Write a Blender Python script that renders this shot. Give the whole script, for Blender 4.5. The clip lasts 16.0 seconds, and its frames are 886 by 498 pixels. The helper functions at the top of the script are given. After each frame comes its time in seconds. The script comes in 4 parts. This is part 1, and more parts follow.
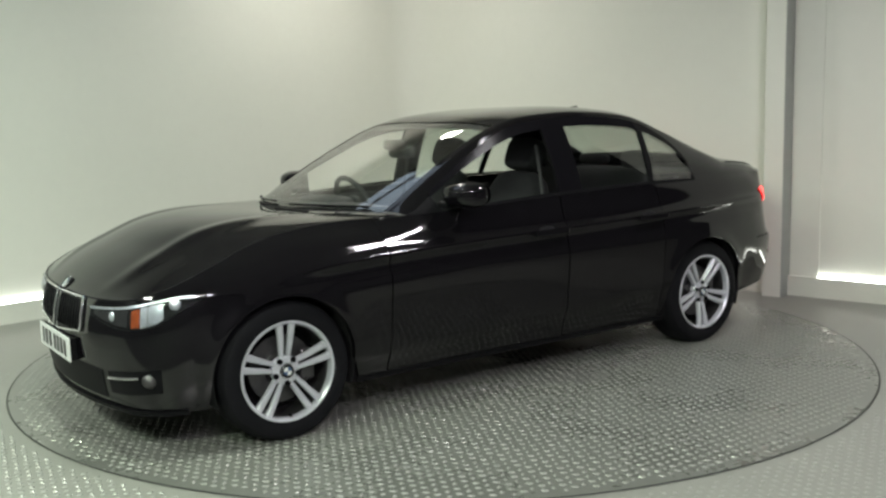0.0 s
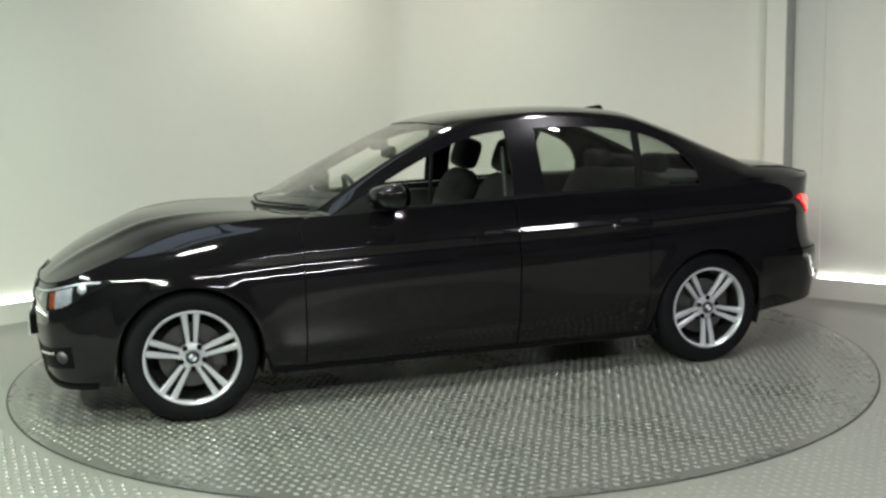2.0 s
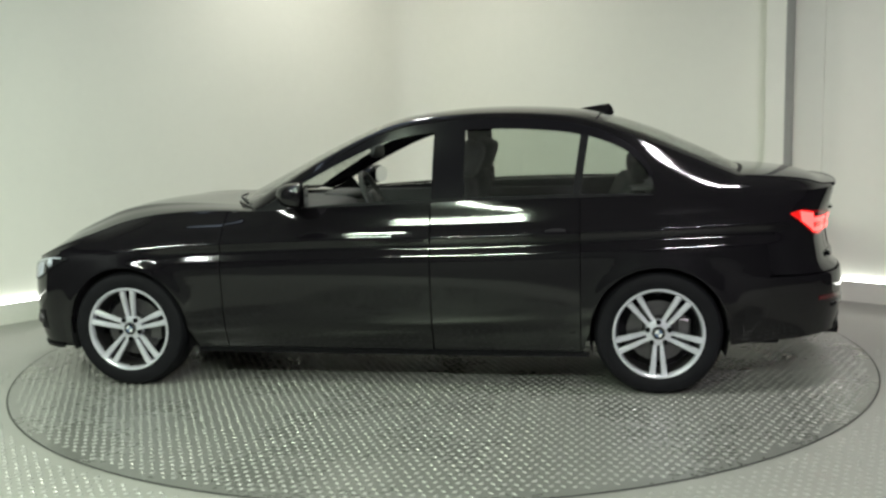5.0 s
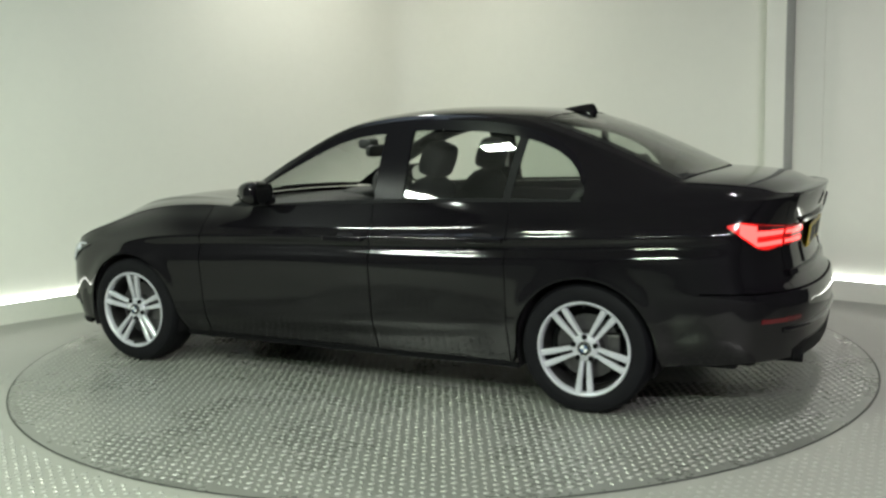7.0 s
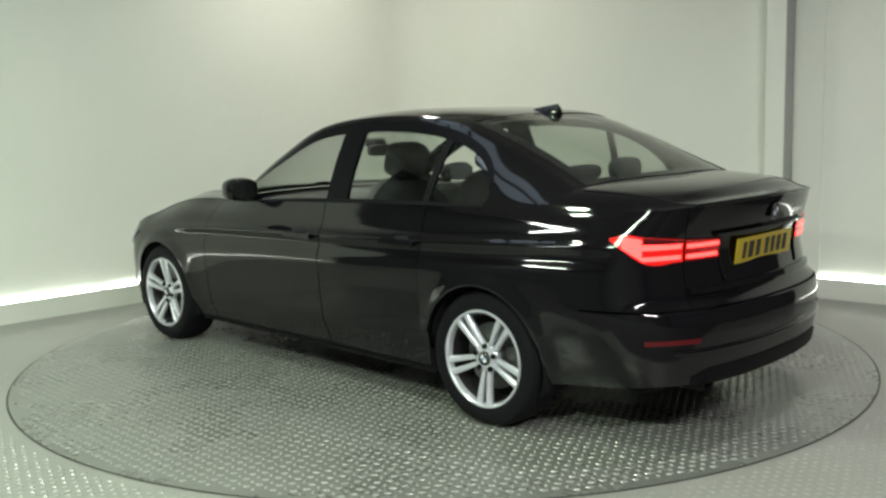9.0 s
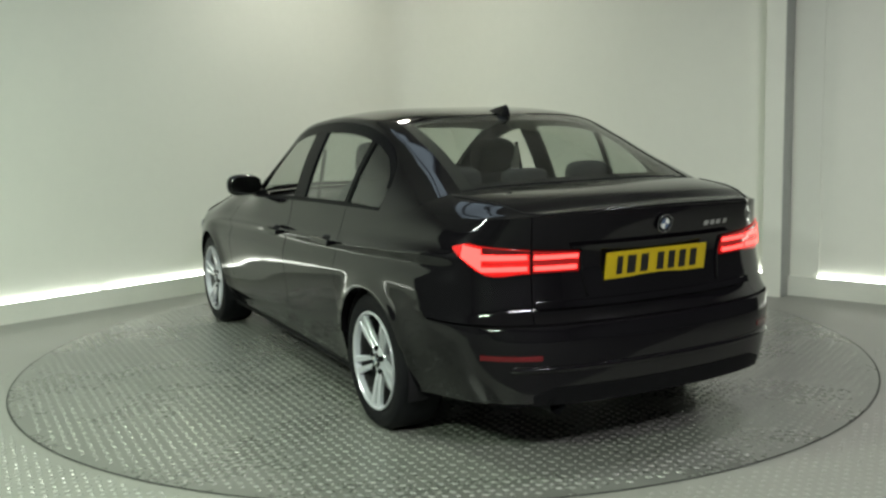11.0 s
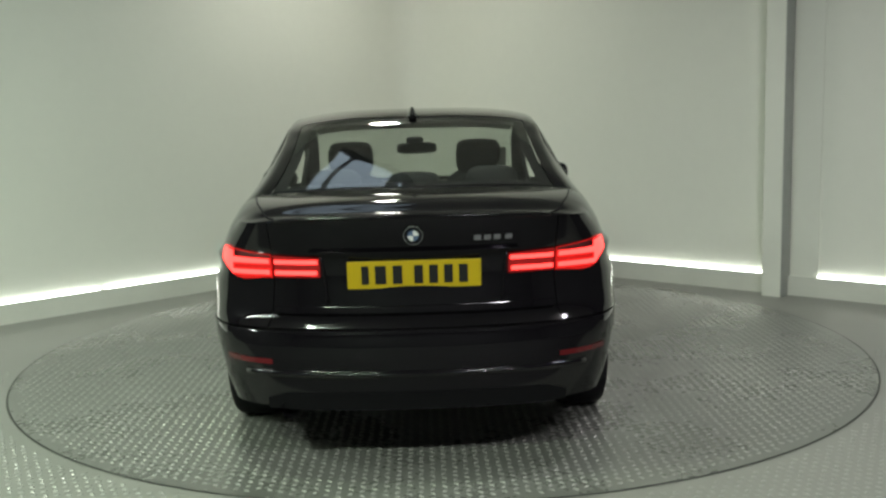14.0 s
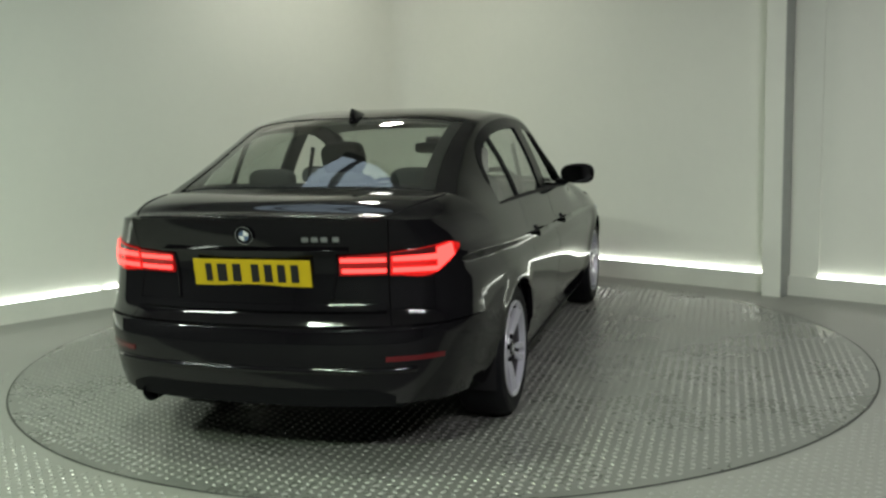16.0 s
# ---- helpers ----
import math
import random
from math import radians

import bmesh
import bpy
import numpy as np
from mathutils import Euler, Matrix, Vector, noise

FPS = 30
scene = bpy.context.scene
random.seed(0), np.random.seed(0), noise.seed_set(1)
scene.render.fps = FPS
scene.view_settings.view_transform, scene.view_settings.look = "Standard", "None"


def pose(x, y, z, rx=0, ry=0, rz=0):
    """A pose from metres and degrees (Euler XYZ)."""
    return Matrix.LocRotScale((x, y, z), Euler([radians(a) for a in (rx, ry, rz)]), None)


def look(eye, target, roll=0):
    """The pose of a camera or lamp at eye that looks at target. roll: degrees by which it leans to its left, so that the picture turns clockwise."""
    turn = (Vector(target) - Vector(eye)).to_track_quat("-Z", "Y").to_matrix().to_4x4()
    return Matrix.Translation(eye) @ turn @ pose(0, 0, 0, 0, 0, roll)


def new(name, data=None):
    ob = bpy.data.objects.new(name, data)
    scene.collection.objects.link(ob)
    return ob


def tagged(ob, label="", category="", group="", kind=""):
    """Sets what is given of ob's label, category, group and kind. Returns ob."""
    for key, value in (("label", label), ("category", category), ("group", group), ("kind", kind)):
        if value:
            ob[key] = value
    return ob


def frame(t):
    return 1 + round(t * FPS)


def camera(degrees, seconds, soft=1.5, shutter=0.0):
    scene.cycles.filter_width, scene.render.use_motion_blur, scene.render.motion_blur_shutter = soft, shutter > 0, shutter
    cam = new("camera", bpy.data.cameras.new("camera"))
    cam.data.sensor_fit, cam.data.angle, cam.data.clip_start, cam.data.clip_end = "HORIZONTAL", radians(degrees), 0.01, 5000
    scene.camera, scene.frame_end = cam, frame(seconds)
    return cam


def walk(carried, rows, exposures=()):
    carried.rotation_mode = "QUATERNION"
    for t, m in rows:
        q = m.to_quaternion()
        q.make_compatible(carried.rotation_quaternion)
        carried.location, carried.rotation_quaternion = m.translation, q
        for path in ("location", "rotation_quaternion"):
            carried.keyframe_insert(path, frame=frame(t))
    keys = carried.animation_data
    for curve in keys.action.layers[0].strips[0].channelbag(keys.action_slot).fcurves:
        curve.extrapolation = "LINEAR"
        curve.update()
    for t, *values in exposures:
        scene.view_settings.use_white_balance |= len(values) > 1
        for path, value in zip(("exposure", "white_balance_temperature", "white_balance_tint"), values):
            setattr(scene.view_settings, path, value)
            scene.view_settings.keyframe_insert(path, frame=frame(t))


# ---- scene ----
cam = camera(49.87, 16.0, soft=2.6)
EYE = Vector((0.0, -5.8285, 1.4086))
VIEW = look(EYE, EYE + Vector((0.0028, 0.9907, -0.1360)), roll=-1.455)
walk(cam, [(0.0, VIEW), (16.0, VIEW)],
     exposures=[(0.0, 0.39, 6500, 10), (3.5, 0.52, 6500, 10), (9.0, 0.45, 6500, 6), (11.5, 0.19, 6500, 5), (16.0, 0.01, 6500, 5)])

SPIN, START = -8.8896, 215.4245          # degrees a second, degrees at the start
CAR_ON_TABLE = Vector((0.1552, 0.1404, 0.0))
TABLE_R = 2.484
CORNER = Vector((-0.22, 3.86, 0.0))      # where the two white walls meet
LEFT_END = Vector((-4.6254, -0.4263, 0.0))
RIGHT_END = Vector((4.3268, -0.1231, 0.0))
CEIL = 3.9
HALL = (-5.2, 5.2, -8.6)                 # unseen dark hall added round the camera: west, east, south

# ---- light ----
world = bpy.data.worlds.new("world")
scene.world = world
world.use_nodes = True
world.node_tree.nodes["Background"].inputs[0].default_value = (0.02, 0.022, 0.025, 1)
world.node_tree.nodes["Background"].inputs[1].default_value = 0.3


def area_lamp(name, m, sx, sy, watts, colour):
    data = bpy.data.lights.new(name, "AREA")
    data.shape, data.size, data.size_y, data.energy, data.color = "RECTANGLE", sx, sy, watts, colour
    ob = new(name, data)
    ob.matrix_world = m
    return ob


# ---- materials ----
def material(name, colour, rough=0.5, metal=0.0, noise_scale=0.0, amount=0.1, bump=0.0, bump_scale=200.0,
             coat=0.0, transmission=0.0, emit=None, strength=0.0, rough_var=0.0, ior=1.45):
    m = bpy.data.materials.new(name)
    m.use_nodes = True
    nt = m.node_tree
    b = nt.nodes["Principled BSDF"]
    b.inputs["Base Color"].default_value = (*colour, 1)
    b.inputs["Roughness"].default_value = rough
    b.inputs["Metallic"].default_value = metal
    b.inputs["Coat Weight"].default_value = coat
    b.inputs["Coat Roughness"].default_value = 0.04
    b.inputs["Transmission Weight"].default_value = transmission
    b.inputs["IOR"].default_value = ior
    if emit:
        b.inputs["Emission Color"].default_value = (*emit, 1)
        b.inputs["Emission Strength"].default_value = strength
    co = nt.nodes.new("ShaderNodeTexCoord")
    if noise_scale:
        n1 = nt.nodes.new("ShaderNodeTexNoise")
        n1.inputs["Scale"].default_value, n1.inputs["Detail"].default_value = noise_scale, 6
        n2 = nt.nodes.new("ShaderNodeTexNoise")
        n2.inputs["Scale"].default_value, n2.inputs["Detail"].default_value = noise_scale * 17, 3
        add = nt.nodes.new("ShaderNodeMath")
        add.operation = "MULTIPLY_ADD"
        add.inputs[1].default_value = 0.35
        nt.links.new(co.outputs["Object"], n1.inputs["Vector"])
        nt.links.new(co.outputs["Object"], n2.inputs["Vector"])
        nt.links.new(n2.outputs[0], add.inputs[0])
        nt.links.new(n1.outputs[0], add.inputs[2])
        ramp = nt.nodes.new("ShaderNodeMapRange")
        ramp.inputs[1].default_value, ramp.inputs[2].default_value = 0.4, 0.95
        ramp.inputs[3].default_value, ramp.inputs[4].default_value = 1 - amount, 1 + amount
        nt.links.new(add.outputs[0], ramp.inputs[0])
        mul = nt.nodes.new("ShaderNodeVectorMath")
        mul.operation = "SCALE"
        mul.inputs[0].default_value = colour
        nt.links.new(ramp.outputs[0], mul.inputs["Scale"])
        nt.links.new(mul.outputs[0], b.inputs["Base Color"])
        if rough_var:
            rr = nt.nodes.new("ShaderNodeMapRange")
            rr.inputs[1].default_value, rr.inputs[2].default_value = 0.4, 0.95
            rr.inputs[3].default_value, rr.inputs[4].default_value = rough - rough_var, rough + rough_var
            nt.links.new(add.outputs[0], rr.inputs[0])
            nt.links.new(rr.outputs[0], b.inputs["Roughness"])
    if bump:
        nb = nt.nodes.new("ShaderNodeTexNoise")
        nb.inputs["Scale"].default_value, nb.inputs["Detail"].default_value = bump_scale, 4
        nt.links.new(co.outputs["Object"], nb.inputs["Vector"])
        bp = nt.nodes.new("ShaderNodeBump")
        bp.inputs["Strength"].default_value, bp.inputs["Distance"].default_value = bump, 0.002
        nt.links.new(nb.outputs[0], bp.inputs["Height"])
        nt.links.new(bp.outputs[0], b.inputs["Normal"])
    return m


def glow(name, colour, strength):
    m = bpy.data.materials.new(name)
    m.use_nodes = True
    nt = m.node_tree
    nt.nodes.remove(nt.nodes["Principled BSDF"])
    e = nt.nodes.new("ShaderNodeEmission")
    e.inputs[0].default_value, e.inputs[1].default_value = (*colour, 1), strength
    nt.links.new(e.outputs[0], nt.nodes["Material Output"].inputs[0])
    return m


WALL = material("white wall paint", (0.72, 0.72, 0.66), 0.55, noise_scale=0.8, amount=0.03, bump=0.05, bump_scale=60)
SKIRT = material("pale skirting", (0.64, 0.64, 0.585), 0.5, noise_scale=3, amount=0.06)
FLOOR = material("grey painted screed", (0.225, 0.225, 0.205), 0.42, noise_scale=1.3, amount=0.10, bump=0.1, bump_scale=90, rough_var=0.08)
STEEL = material("worn grey steel plate", (0.19, 0.193, 0.177), 0.29, metal=0.35, noise_scale=1.7, amount=0.14, bump=0.06, bump_scale=300, rough_var=0.1)
STUD = material("bright worn steel stud", (0.31, 0.31, 0.29), 0.38, metal=0.4, noise_scale=5, amount=0.12)
HALLFLOOR = material("dark matt floor", (0.05, 0.05, 0.05), 0.7, noise_scale=2, amount=0.2)
SHADED_SLOT = material("grey for shaded slot", (0.36, 0.37, 0.36), 0.4, metal=0.4, noise_scale=2, amount=0.15)
GAP = material("dark joint", (0.03, 0.03, 0.028), 0.8)
HALLWALL = material("dark unseen hall wall", (0.06, 0.061, 0.064), 0.8, noise_scale=1.0, amount=0.2)
CEILING = material("dull grey ceiling", (0.42, 0.42, 0.41), 0.85, noise_scale=1.0, amount=0.1)
LED = glow("cool white light strip", (0.97, 1.0, 0.92), 9.5)
LAMPGLASS = glow("white lamp diffuser", (1.0, 0.98, 0.93), 12.0)
SKYGLASS = glow("bluish rooflight sheet", (0.66, 0.80, 0.94), 1.25)
LAMPBODY = material("white lamp housing", (0.5, 0.5, 0.5), 0.5)
FRAMEGREY = material("grey steel frame", (0.12, 0.12, 0.13), 0.5, metal=0.5)


# ---- mesh helpers ----
def part(name, bm, mat, parent=None, label="", smooth=False):
    me = bpy.data.meshes.new(name)
    bmesh.ops.recalc_face_normals(bm, faces=bm.faces)
    bm.to_mesh(me)
    bm.free()
    me.materials.append(mat)
    if smooth:
        me.polygons.foreach_set("use_smooth", [True] * len(me.polygons))
    ob = new(name, me)
    if parent is not None:
        ob.parent = parent
    if label:
        ob["label"] = label
    return ob


def add_box(bm, x0, x1, y0, y1, z0, z1, m=None, bevel=0.0):
    r = bmesh.ops.create_cube(bm, size=1.0)
    vs = r["verts"]
    for v in vs:
        v.co = Vector(((x0 + x1) / 2 + v.co.x * (x1 - x0), (y0 + y1) / 2 + v.co.y * (y1 - y0), (z0 + z1) / 2 + v.co.z * (z1 - z0)))
    if bevel:
        es = list({e for v in vs for e in v.link_edges})
        out = bmesh.ops.bevel(bm, geom=es, offset=bevel, segments=2, affect="EDGES", profile=0.5)
        vs = list({v for f in out["faces"] for v in f.verts})
    if m is not None:
        seen = set()
        stack = list(vs)
        while stack:
            v = stack.pop()
            if v in seen or not v.is_valid:
                continue
            seen.add(v)
            stack += [e.other_vert(v) for e in v.link_edges]
        for v in seen:
            v.co = m @ v.co
    return vs


def box(name, x0, x1, y0, y1, z0, z1, mat, parent=None, m=None, bevel=0.0, label=""):
    bm = bmesh.new()
    add_box(bm, x0, x1, y0, y1, z0, z1, m, bevel)
    return part(name, bm, mat, parent, label)


def wall_frame(a, b):
    """A frame whose x runs from a to b along a wall's foot, y to the outside."""
    d = (b - a).normalized()
    n = Vector((-d.y, d.x, 0))
    return Matrix(((d.x, n.x, 0, a.x), (d.y, n.y, 0, a.y), (d.z, n.z, 1, 0), (0, 0, 0, 1)))


# ---- the setting ----
floor = box("floor", -9, 9, -2.75, 9, -0.2, 0.0, FLOOR)
# Unseen floor part, made dark so the car's lower panels reflect less.
hall_floor = box("floor_hall", -9, 9, -9, -2.75, -0.2, -0.001, HALLFLOOR)
tagged(hall_floor, "unseen dark floor added before the turntable to dim car reflections", "floor", kind="structure")
tagged(floor, "smooth grey painted screed floor, worn and slightly glossy", "floor", kind="structure")

SKIRT_H, PANEL_GAP = 0.150, 0.012


def white_wall(name, a, b, spans, ext):
    """Backing wall, and before it panels that stop short above a skirting with a light strip between."""
    m = wall_frame(a, b)
    length = (b - a).length
    w = box(name, -0.2, length + 0.2, 0.10, 0.25, 0, CEIL, WALL, m=m)
    tagged(w, "plain white painted studio wall", "wall", kind="structure")
    sk = box("baseboard", -ext[0], length + ext[1], 0.0, 0.10, 0.0, SKIRT_H, SKIRT, m=m)
    tagged(sk, "pale grey boxed skirting along the wall foot", "skirting", kind="structure")
    box("wall_panel", -ext[0], length + ext[1], 0.045, 0.10, SKIRT_H + 0.001, CEIL, WALL, w, m=m)
    for k, (s0, s1) in enumerate(spans):
        st = box("light_strip", s0, s1, 0.022, 0.11, SKIRT_H, SKIRT_H + PANEL_GAP, LED, m=m)
        tagged(st, "glowing white light strip above the skirting", "light strip", group="light strips")
    return w


LW = (CORNER - LEFT_END).length
RW = (RIGHT_END - CORNER).length
wall_left = white_wall("wall_west", LEFT_END, CORNER, [(0.0, 1.40), (1.44, 2.76), (2.80, LW)], (0, 0.02))
PIL = 3.665
wall_right = white_wall("wall_east", CORNER, RIGHT_END, [(0.0, PIL), (PIL + 0.37, RW)], (0.02, 0))
mr = wall_frame(CORNER, RIGHT_END)
pil = box("trim", PIL, PIL + 0.145, -0.13, 0.044, 0.0, CEIL, WALL, m=mr, bevel=0.004)
# Grey strip on the pilaster's side; its colour stands for a shaded slot.
shaded_slot = box("trim", PIL + 0.1455, PIL + 0.1495, -0.126, 0.033, 0.0, CEIL, SHADED_SLOT, m=mr)
tagged(shaded_slot, "grey strip standing for the shaded slot beside the pilaster", "trim", kind="structure")
side_panel = box("trim", PIL + 0.151, PIL + 0.37, 0.034, 0.044, SKIRT_H, CEIL, WALL, m=mr)
tagged(side_panel, "thin white cover strip beside the pilaster", "trim", kind="structure")
tagged(pil, "white boxed pilaster on the wall", "pilaster", kind="structure")



def cove():
    """Rounded inner corner between the two white walls."""
    r = 0.35
    dl, dr = (CORNER - LEFT_END).normalized(), (RIGHT_END - CORNER).normalized()
    nl, nr = Vector((-dl.y, dl.x, 0)), Vector((-dr.y, dr.x, 0))
    # faces of the panels lie 45 mm outside the wall feet
    a = Matrix(((nl.x, nl.y), (nr.x, nr.y))).inverted()
    k = a @ Vector((nl.dot(CORNER) + 0.045 - r, nr.dot(CORNER) + 0.045 - r))
    a0, a1 = math.atan2(nl.y, nl.x), math.atan2(nr.y, nr.x)
    bm = bmesh.new()
    rows = [[bm.verts.new((k.x + r * math.cos(q), k.y + r * math.sin(q), z)) for z in (SKIRT_H + 0.02, CEIL)] for q in np.linspace(a0, a1, 17)]
    for p, q in zip(rows, rows[1:]):
        bm.faces.new((p[0], p[1], q[1], q[0]))
    ob = part("wall_corner", bm, WALL, smooth=True)
    tagged(ob, "rounded white corner between the walls", "wall", kind="structure")


cove()
# Unseen walls added to close the hall; dark colour stands for unlit surroundings.
x0, x1, y0 = HALL
for name, a in (("wall_south", (x0, x1, y0 - 0.2, y0)), ("wall_hall_west", (x0 - 0.2, x0, y0, 5.5)), ("wall_hall_east", (x1, x1 + 0.2, y0, 5.5))):
    w = box(name, *a, 0, CEIL, HALLWALL)
    tagged(w, "unseen hall wall, coloured dark to stand for an unlit room", "wall", kind="structure")
w = box("wall_north", x0, x1, 5.5, 5.7, 0, CEIL, HALLWALL)
tagged(w, "unseen hall wall, coloured dark to stand for an unlit room", "wall", kind="structure")
ceiling = box("ceiling", x0, x1, y0, 5.5, CEIL, CEIL + 0.15, CEILING)
tagged(ceiling, "dull grey ceiling over the turntable", "ceiling", kind="structure")


def ceiling_lamp(x, y, sx, sy, watts, colour, turn=0.0):
    m = pose(x, y, CEIL - 0.30, 0, 0, turn)
    bm = bmesh.new()
    add_box(bm, -sx / 2 - 0.03, sx / 2 + 0.03, -sy / 2 - 0.03, sy / 2 + 0.03, 0.02, 0.09, bevel=0.01)
    for i in (-1, 1):
        add_box(bm, i * sx * 0.3 - 0.006, i * sx * 0.3 + 0.006, -0.006, 0.006, 0.09, 0.30)
    top = new("ceiling_lamp")
    top.matrix_world = m
    part("housing", bm, LAMPBODY, top)
    box("diffuser", -sx / 2, sx / 2, -sy / 2, sy / 2, 0.0, 0.02, LAMPGLASS, top)
    if sx > 3 * sy:                                   # the bar between a batten's two tubes
        box("centre_bar", -sx / 2, sx / 2, -0.013, 0.013, -0.021, -0.0145, LAMPBODY, top)
    tagged(top, "white lit fluorescent panel hung under the ceiling", "ceiling lamp", group="ceiling lamps")
    area_lamp("lamp_light", m @ pose(0, 0, -0.012), sx, sy, watts, colour)


GREENISH, NEUTRAL = (0.82, 1.0, 0.76), (0.985, 0.945, 0.985)
ceiling_lamp(-0.5, 2.0, 0.26, 0.20, 27, (1.0, 0.98, 0.88), 44)
ceiling_lamp(-1.3, -2.2, 0.5, 0.14, 60, GREENISH, 0)
ceiling_lamp(2.1, -1.6, 0.5, 0.14, 48, NEUTRAL, 0)
ceiling_lamp(-1.7, -6.4, 1.6, 0.16, 306, GREENISH, 0)
ceiling_lamp(1.7, -6.4, 1.6, 0.16, 255, NEUTRAL, 0)
ceiling_lamp(-4.2, -3.2, 1.5, 0.16, 160, (0.90, 1.0, 0.88), -58)


def rooflight(x, y, hx, hy, turn):
    top = new("rooflight")
    top.matrix_world = pose(x, y, CEIL, 0, 0, turn)
    box("pane", -hx, hx, -hy, hy, -0.03, -0.012, SKYGLASS, top, label="bluish daylit sheet")
    for y in (-0.42, 0.34):
        box("bar", -hx, hx, y - 0.035, y + 0.035, -0.09, -0.031, FRAMEGREY, top)
    for sx in (-1, 1):
        box("frame", sx * hx - 0.04, sx * hx + 0.04, -hy, hy, -0.07, -0.008, FRAMEGREY, top)
    tagged(top, "bluish daylit rooflight with dark bars", "rooflight")


rooflight(-1.45, -0.35, 1.2, 0.7, 44.2)


# ---- car materials ----
PAINT = material("black car paint", (0.0040, 0.0034, 0.0046), 0.15, noise_scale=40, amount=0.15, coat=1.0, ior=1.2)
PAINT.node_tree.nodes["Principled BSDF"].inputs["Coat IOR"].default_value = 1.48
PAINT.node_tree.nodes["Principled BSDF"].inputs["Coat Roughness"].default_value = 0.06
PAINT.node_tree.nodes["Principled BSDF"].inputs["Specular IOR Level"].default_value = 0.0
BLACK = material("satin black trim", (0.005, 0.0048, 0.0058), 0.5, bump=0.05, bump_scale=400, ior=1.18)
GLOSSBLACK = material("black pillar trim", (0.006, 0.0055, 0.007), 0.2, ior=1.13)
DARK = material("dark underside", (0.014, 0.013, 0.015), 0.95, noise_scale=6, amount=0.3, ior=1.2)
RUBBER = material("black tyre rubber", (0.007, 0.0068, 0.0085), 0.6, noise_scale=12, amount=0.2, bump=0.2, bump_scale=150, ior=1.2)
ALLOY = material("silver painted alloy", (0.62, 0.62, 0.68), 0.28, metal=0.5, noise_scale=9, amount=0.06, coat=0.4)
DISC = material("brake disc steel", (0.12, 0.115, 0.12), 0.35, metal=0.9, noise_scale=30, amount=0.15)
CHROME = material("bright chrome", (0.75, 0.75, 0.77), 0.08, metal=1.0)
CLOTH = material("black seat cloth", (0.014, 0.014, 0.016), 0.85, noise_scale=30, amount=0.2, bump=0.3, bump_scale=500)
PLASTIC = material("dark grey cabin plastic", (0.032, 0.032, 0.034), 0.6, bump=0.2, bump_scale=500)
ROOFLINER = material("grey headlining", (0.32, 0.32, 0.30), 0.9, bump=0.1, bump_scale=600)
YELLOW = material("yellow reflective plate", (0.50, 0.36, 0.010), 0.35, noise_scale=8, amount=0.04)
WHITEPLATE = material("white reflective plate", (0.75, 0.75, 0.75), 0.35, noise_scale=8, amount=0.04)
INK = material("black plate ink", (0.01, 0.01, 0.01), 0.5)
REDLENS = material("dark red lamp lens", (0.10, 0.004, 0.004), 0.1, coat=1.0, emit=(1.0, 0.012, 0.012), strength=0.22)
REDGLOW = material("lit red lamp bar", (0.5, 0.02, 0.02), 0.2, emit=(1.0, 0.045, 0.04), strength=4.2)
REDLIT = material("lit red outer lamp lens", (0.3, 0.008, 0.008), 0.12, coat=1.0, emit=(1.0, 0.012, 0.010), strength=0.5)
REFLECTOR = material("red reflector", (0.09, 0.004, 0.006), 0.2, coat=0.6)
AMBER = material("amber indicator lens", (0.38, 0.075, 0.018), 0.2, coat=0.6, noise_scale=30, amount=0.3)
LAMPINNER = material("silver lamp reflector", (0.80, 0.82, 0.90), 0.32, metal=0.7, noise_scale=25, amount=0.3)
BLUE = material("blue badge quarter", (0.07, 0.11, 0.20), 0.3, coat=1.0)
WHITE = material("white badge quarter", (0.7, 0.7, 0.7), 0.3, coat=1.0)
PAPER = material("white paper tag", (0.75, 0.75, 0.73), 0.8, bump=0.1, bump_scale=80)


def glass(name, tint, gloss=1.0):
    m = bpy.data.materials.new(name)
    m.use_nodes = True
    nt = m.node_tree
    nt.nodes.remove(nt.nodes["Principled BSDF"])
    tr, gl = nt.nodes.new("ShaderNodeBsdfTransparent"), nt.nodes.new("ShaderNodeBsdfGlossy")
    tr.inputs[0].default_value = (*tint, 1)
    gl.inputs["Roughness"].default_value = 0.02
    fr = nt.nodes.new("ShaderNodeLayerWeight")
    fr.inputs[0].default_value = 0.5
    power = nt.nodes.new("ShaderNodeMath")
    power.operation = "POWER"
    power.inputs[1].default_value = 4.0
    nt.links.new(fr.outputs["Facing"], power.inputs[0])
    mul = nt.nodes.new("ShaderNodeMath")
    mul.operation = "MULTIPLY_ADD"
    mul.inputs[1].default_value, mul.inputs[2].default_value = 0.85, 0.085 * gloss
    mix = nt.nodes.new("ShaderNodeMixShader")
    nt.links.new(power.outputs[0], mul.inputs[0])
    nt.links.new(mul.outputs[0], mix.inputs[0])
    nt.links.new(tr.outputs[0], mix.inputs[1])
    nt.links.new(gl.outputs[0], mix.inputs[2])
    nt.links.new(mix.outputs[0], nt.nodes["Material Output"].inputs[0])
    return m


GLASS = glass("green tinted window glass", (0.87, 0.92, 0.87), 1.85)
CLEAR = glass("clear lamp cover", (0.85, 0.86, 0.88))


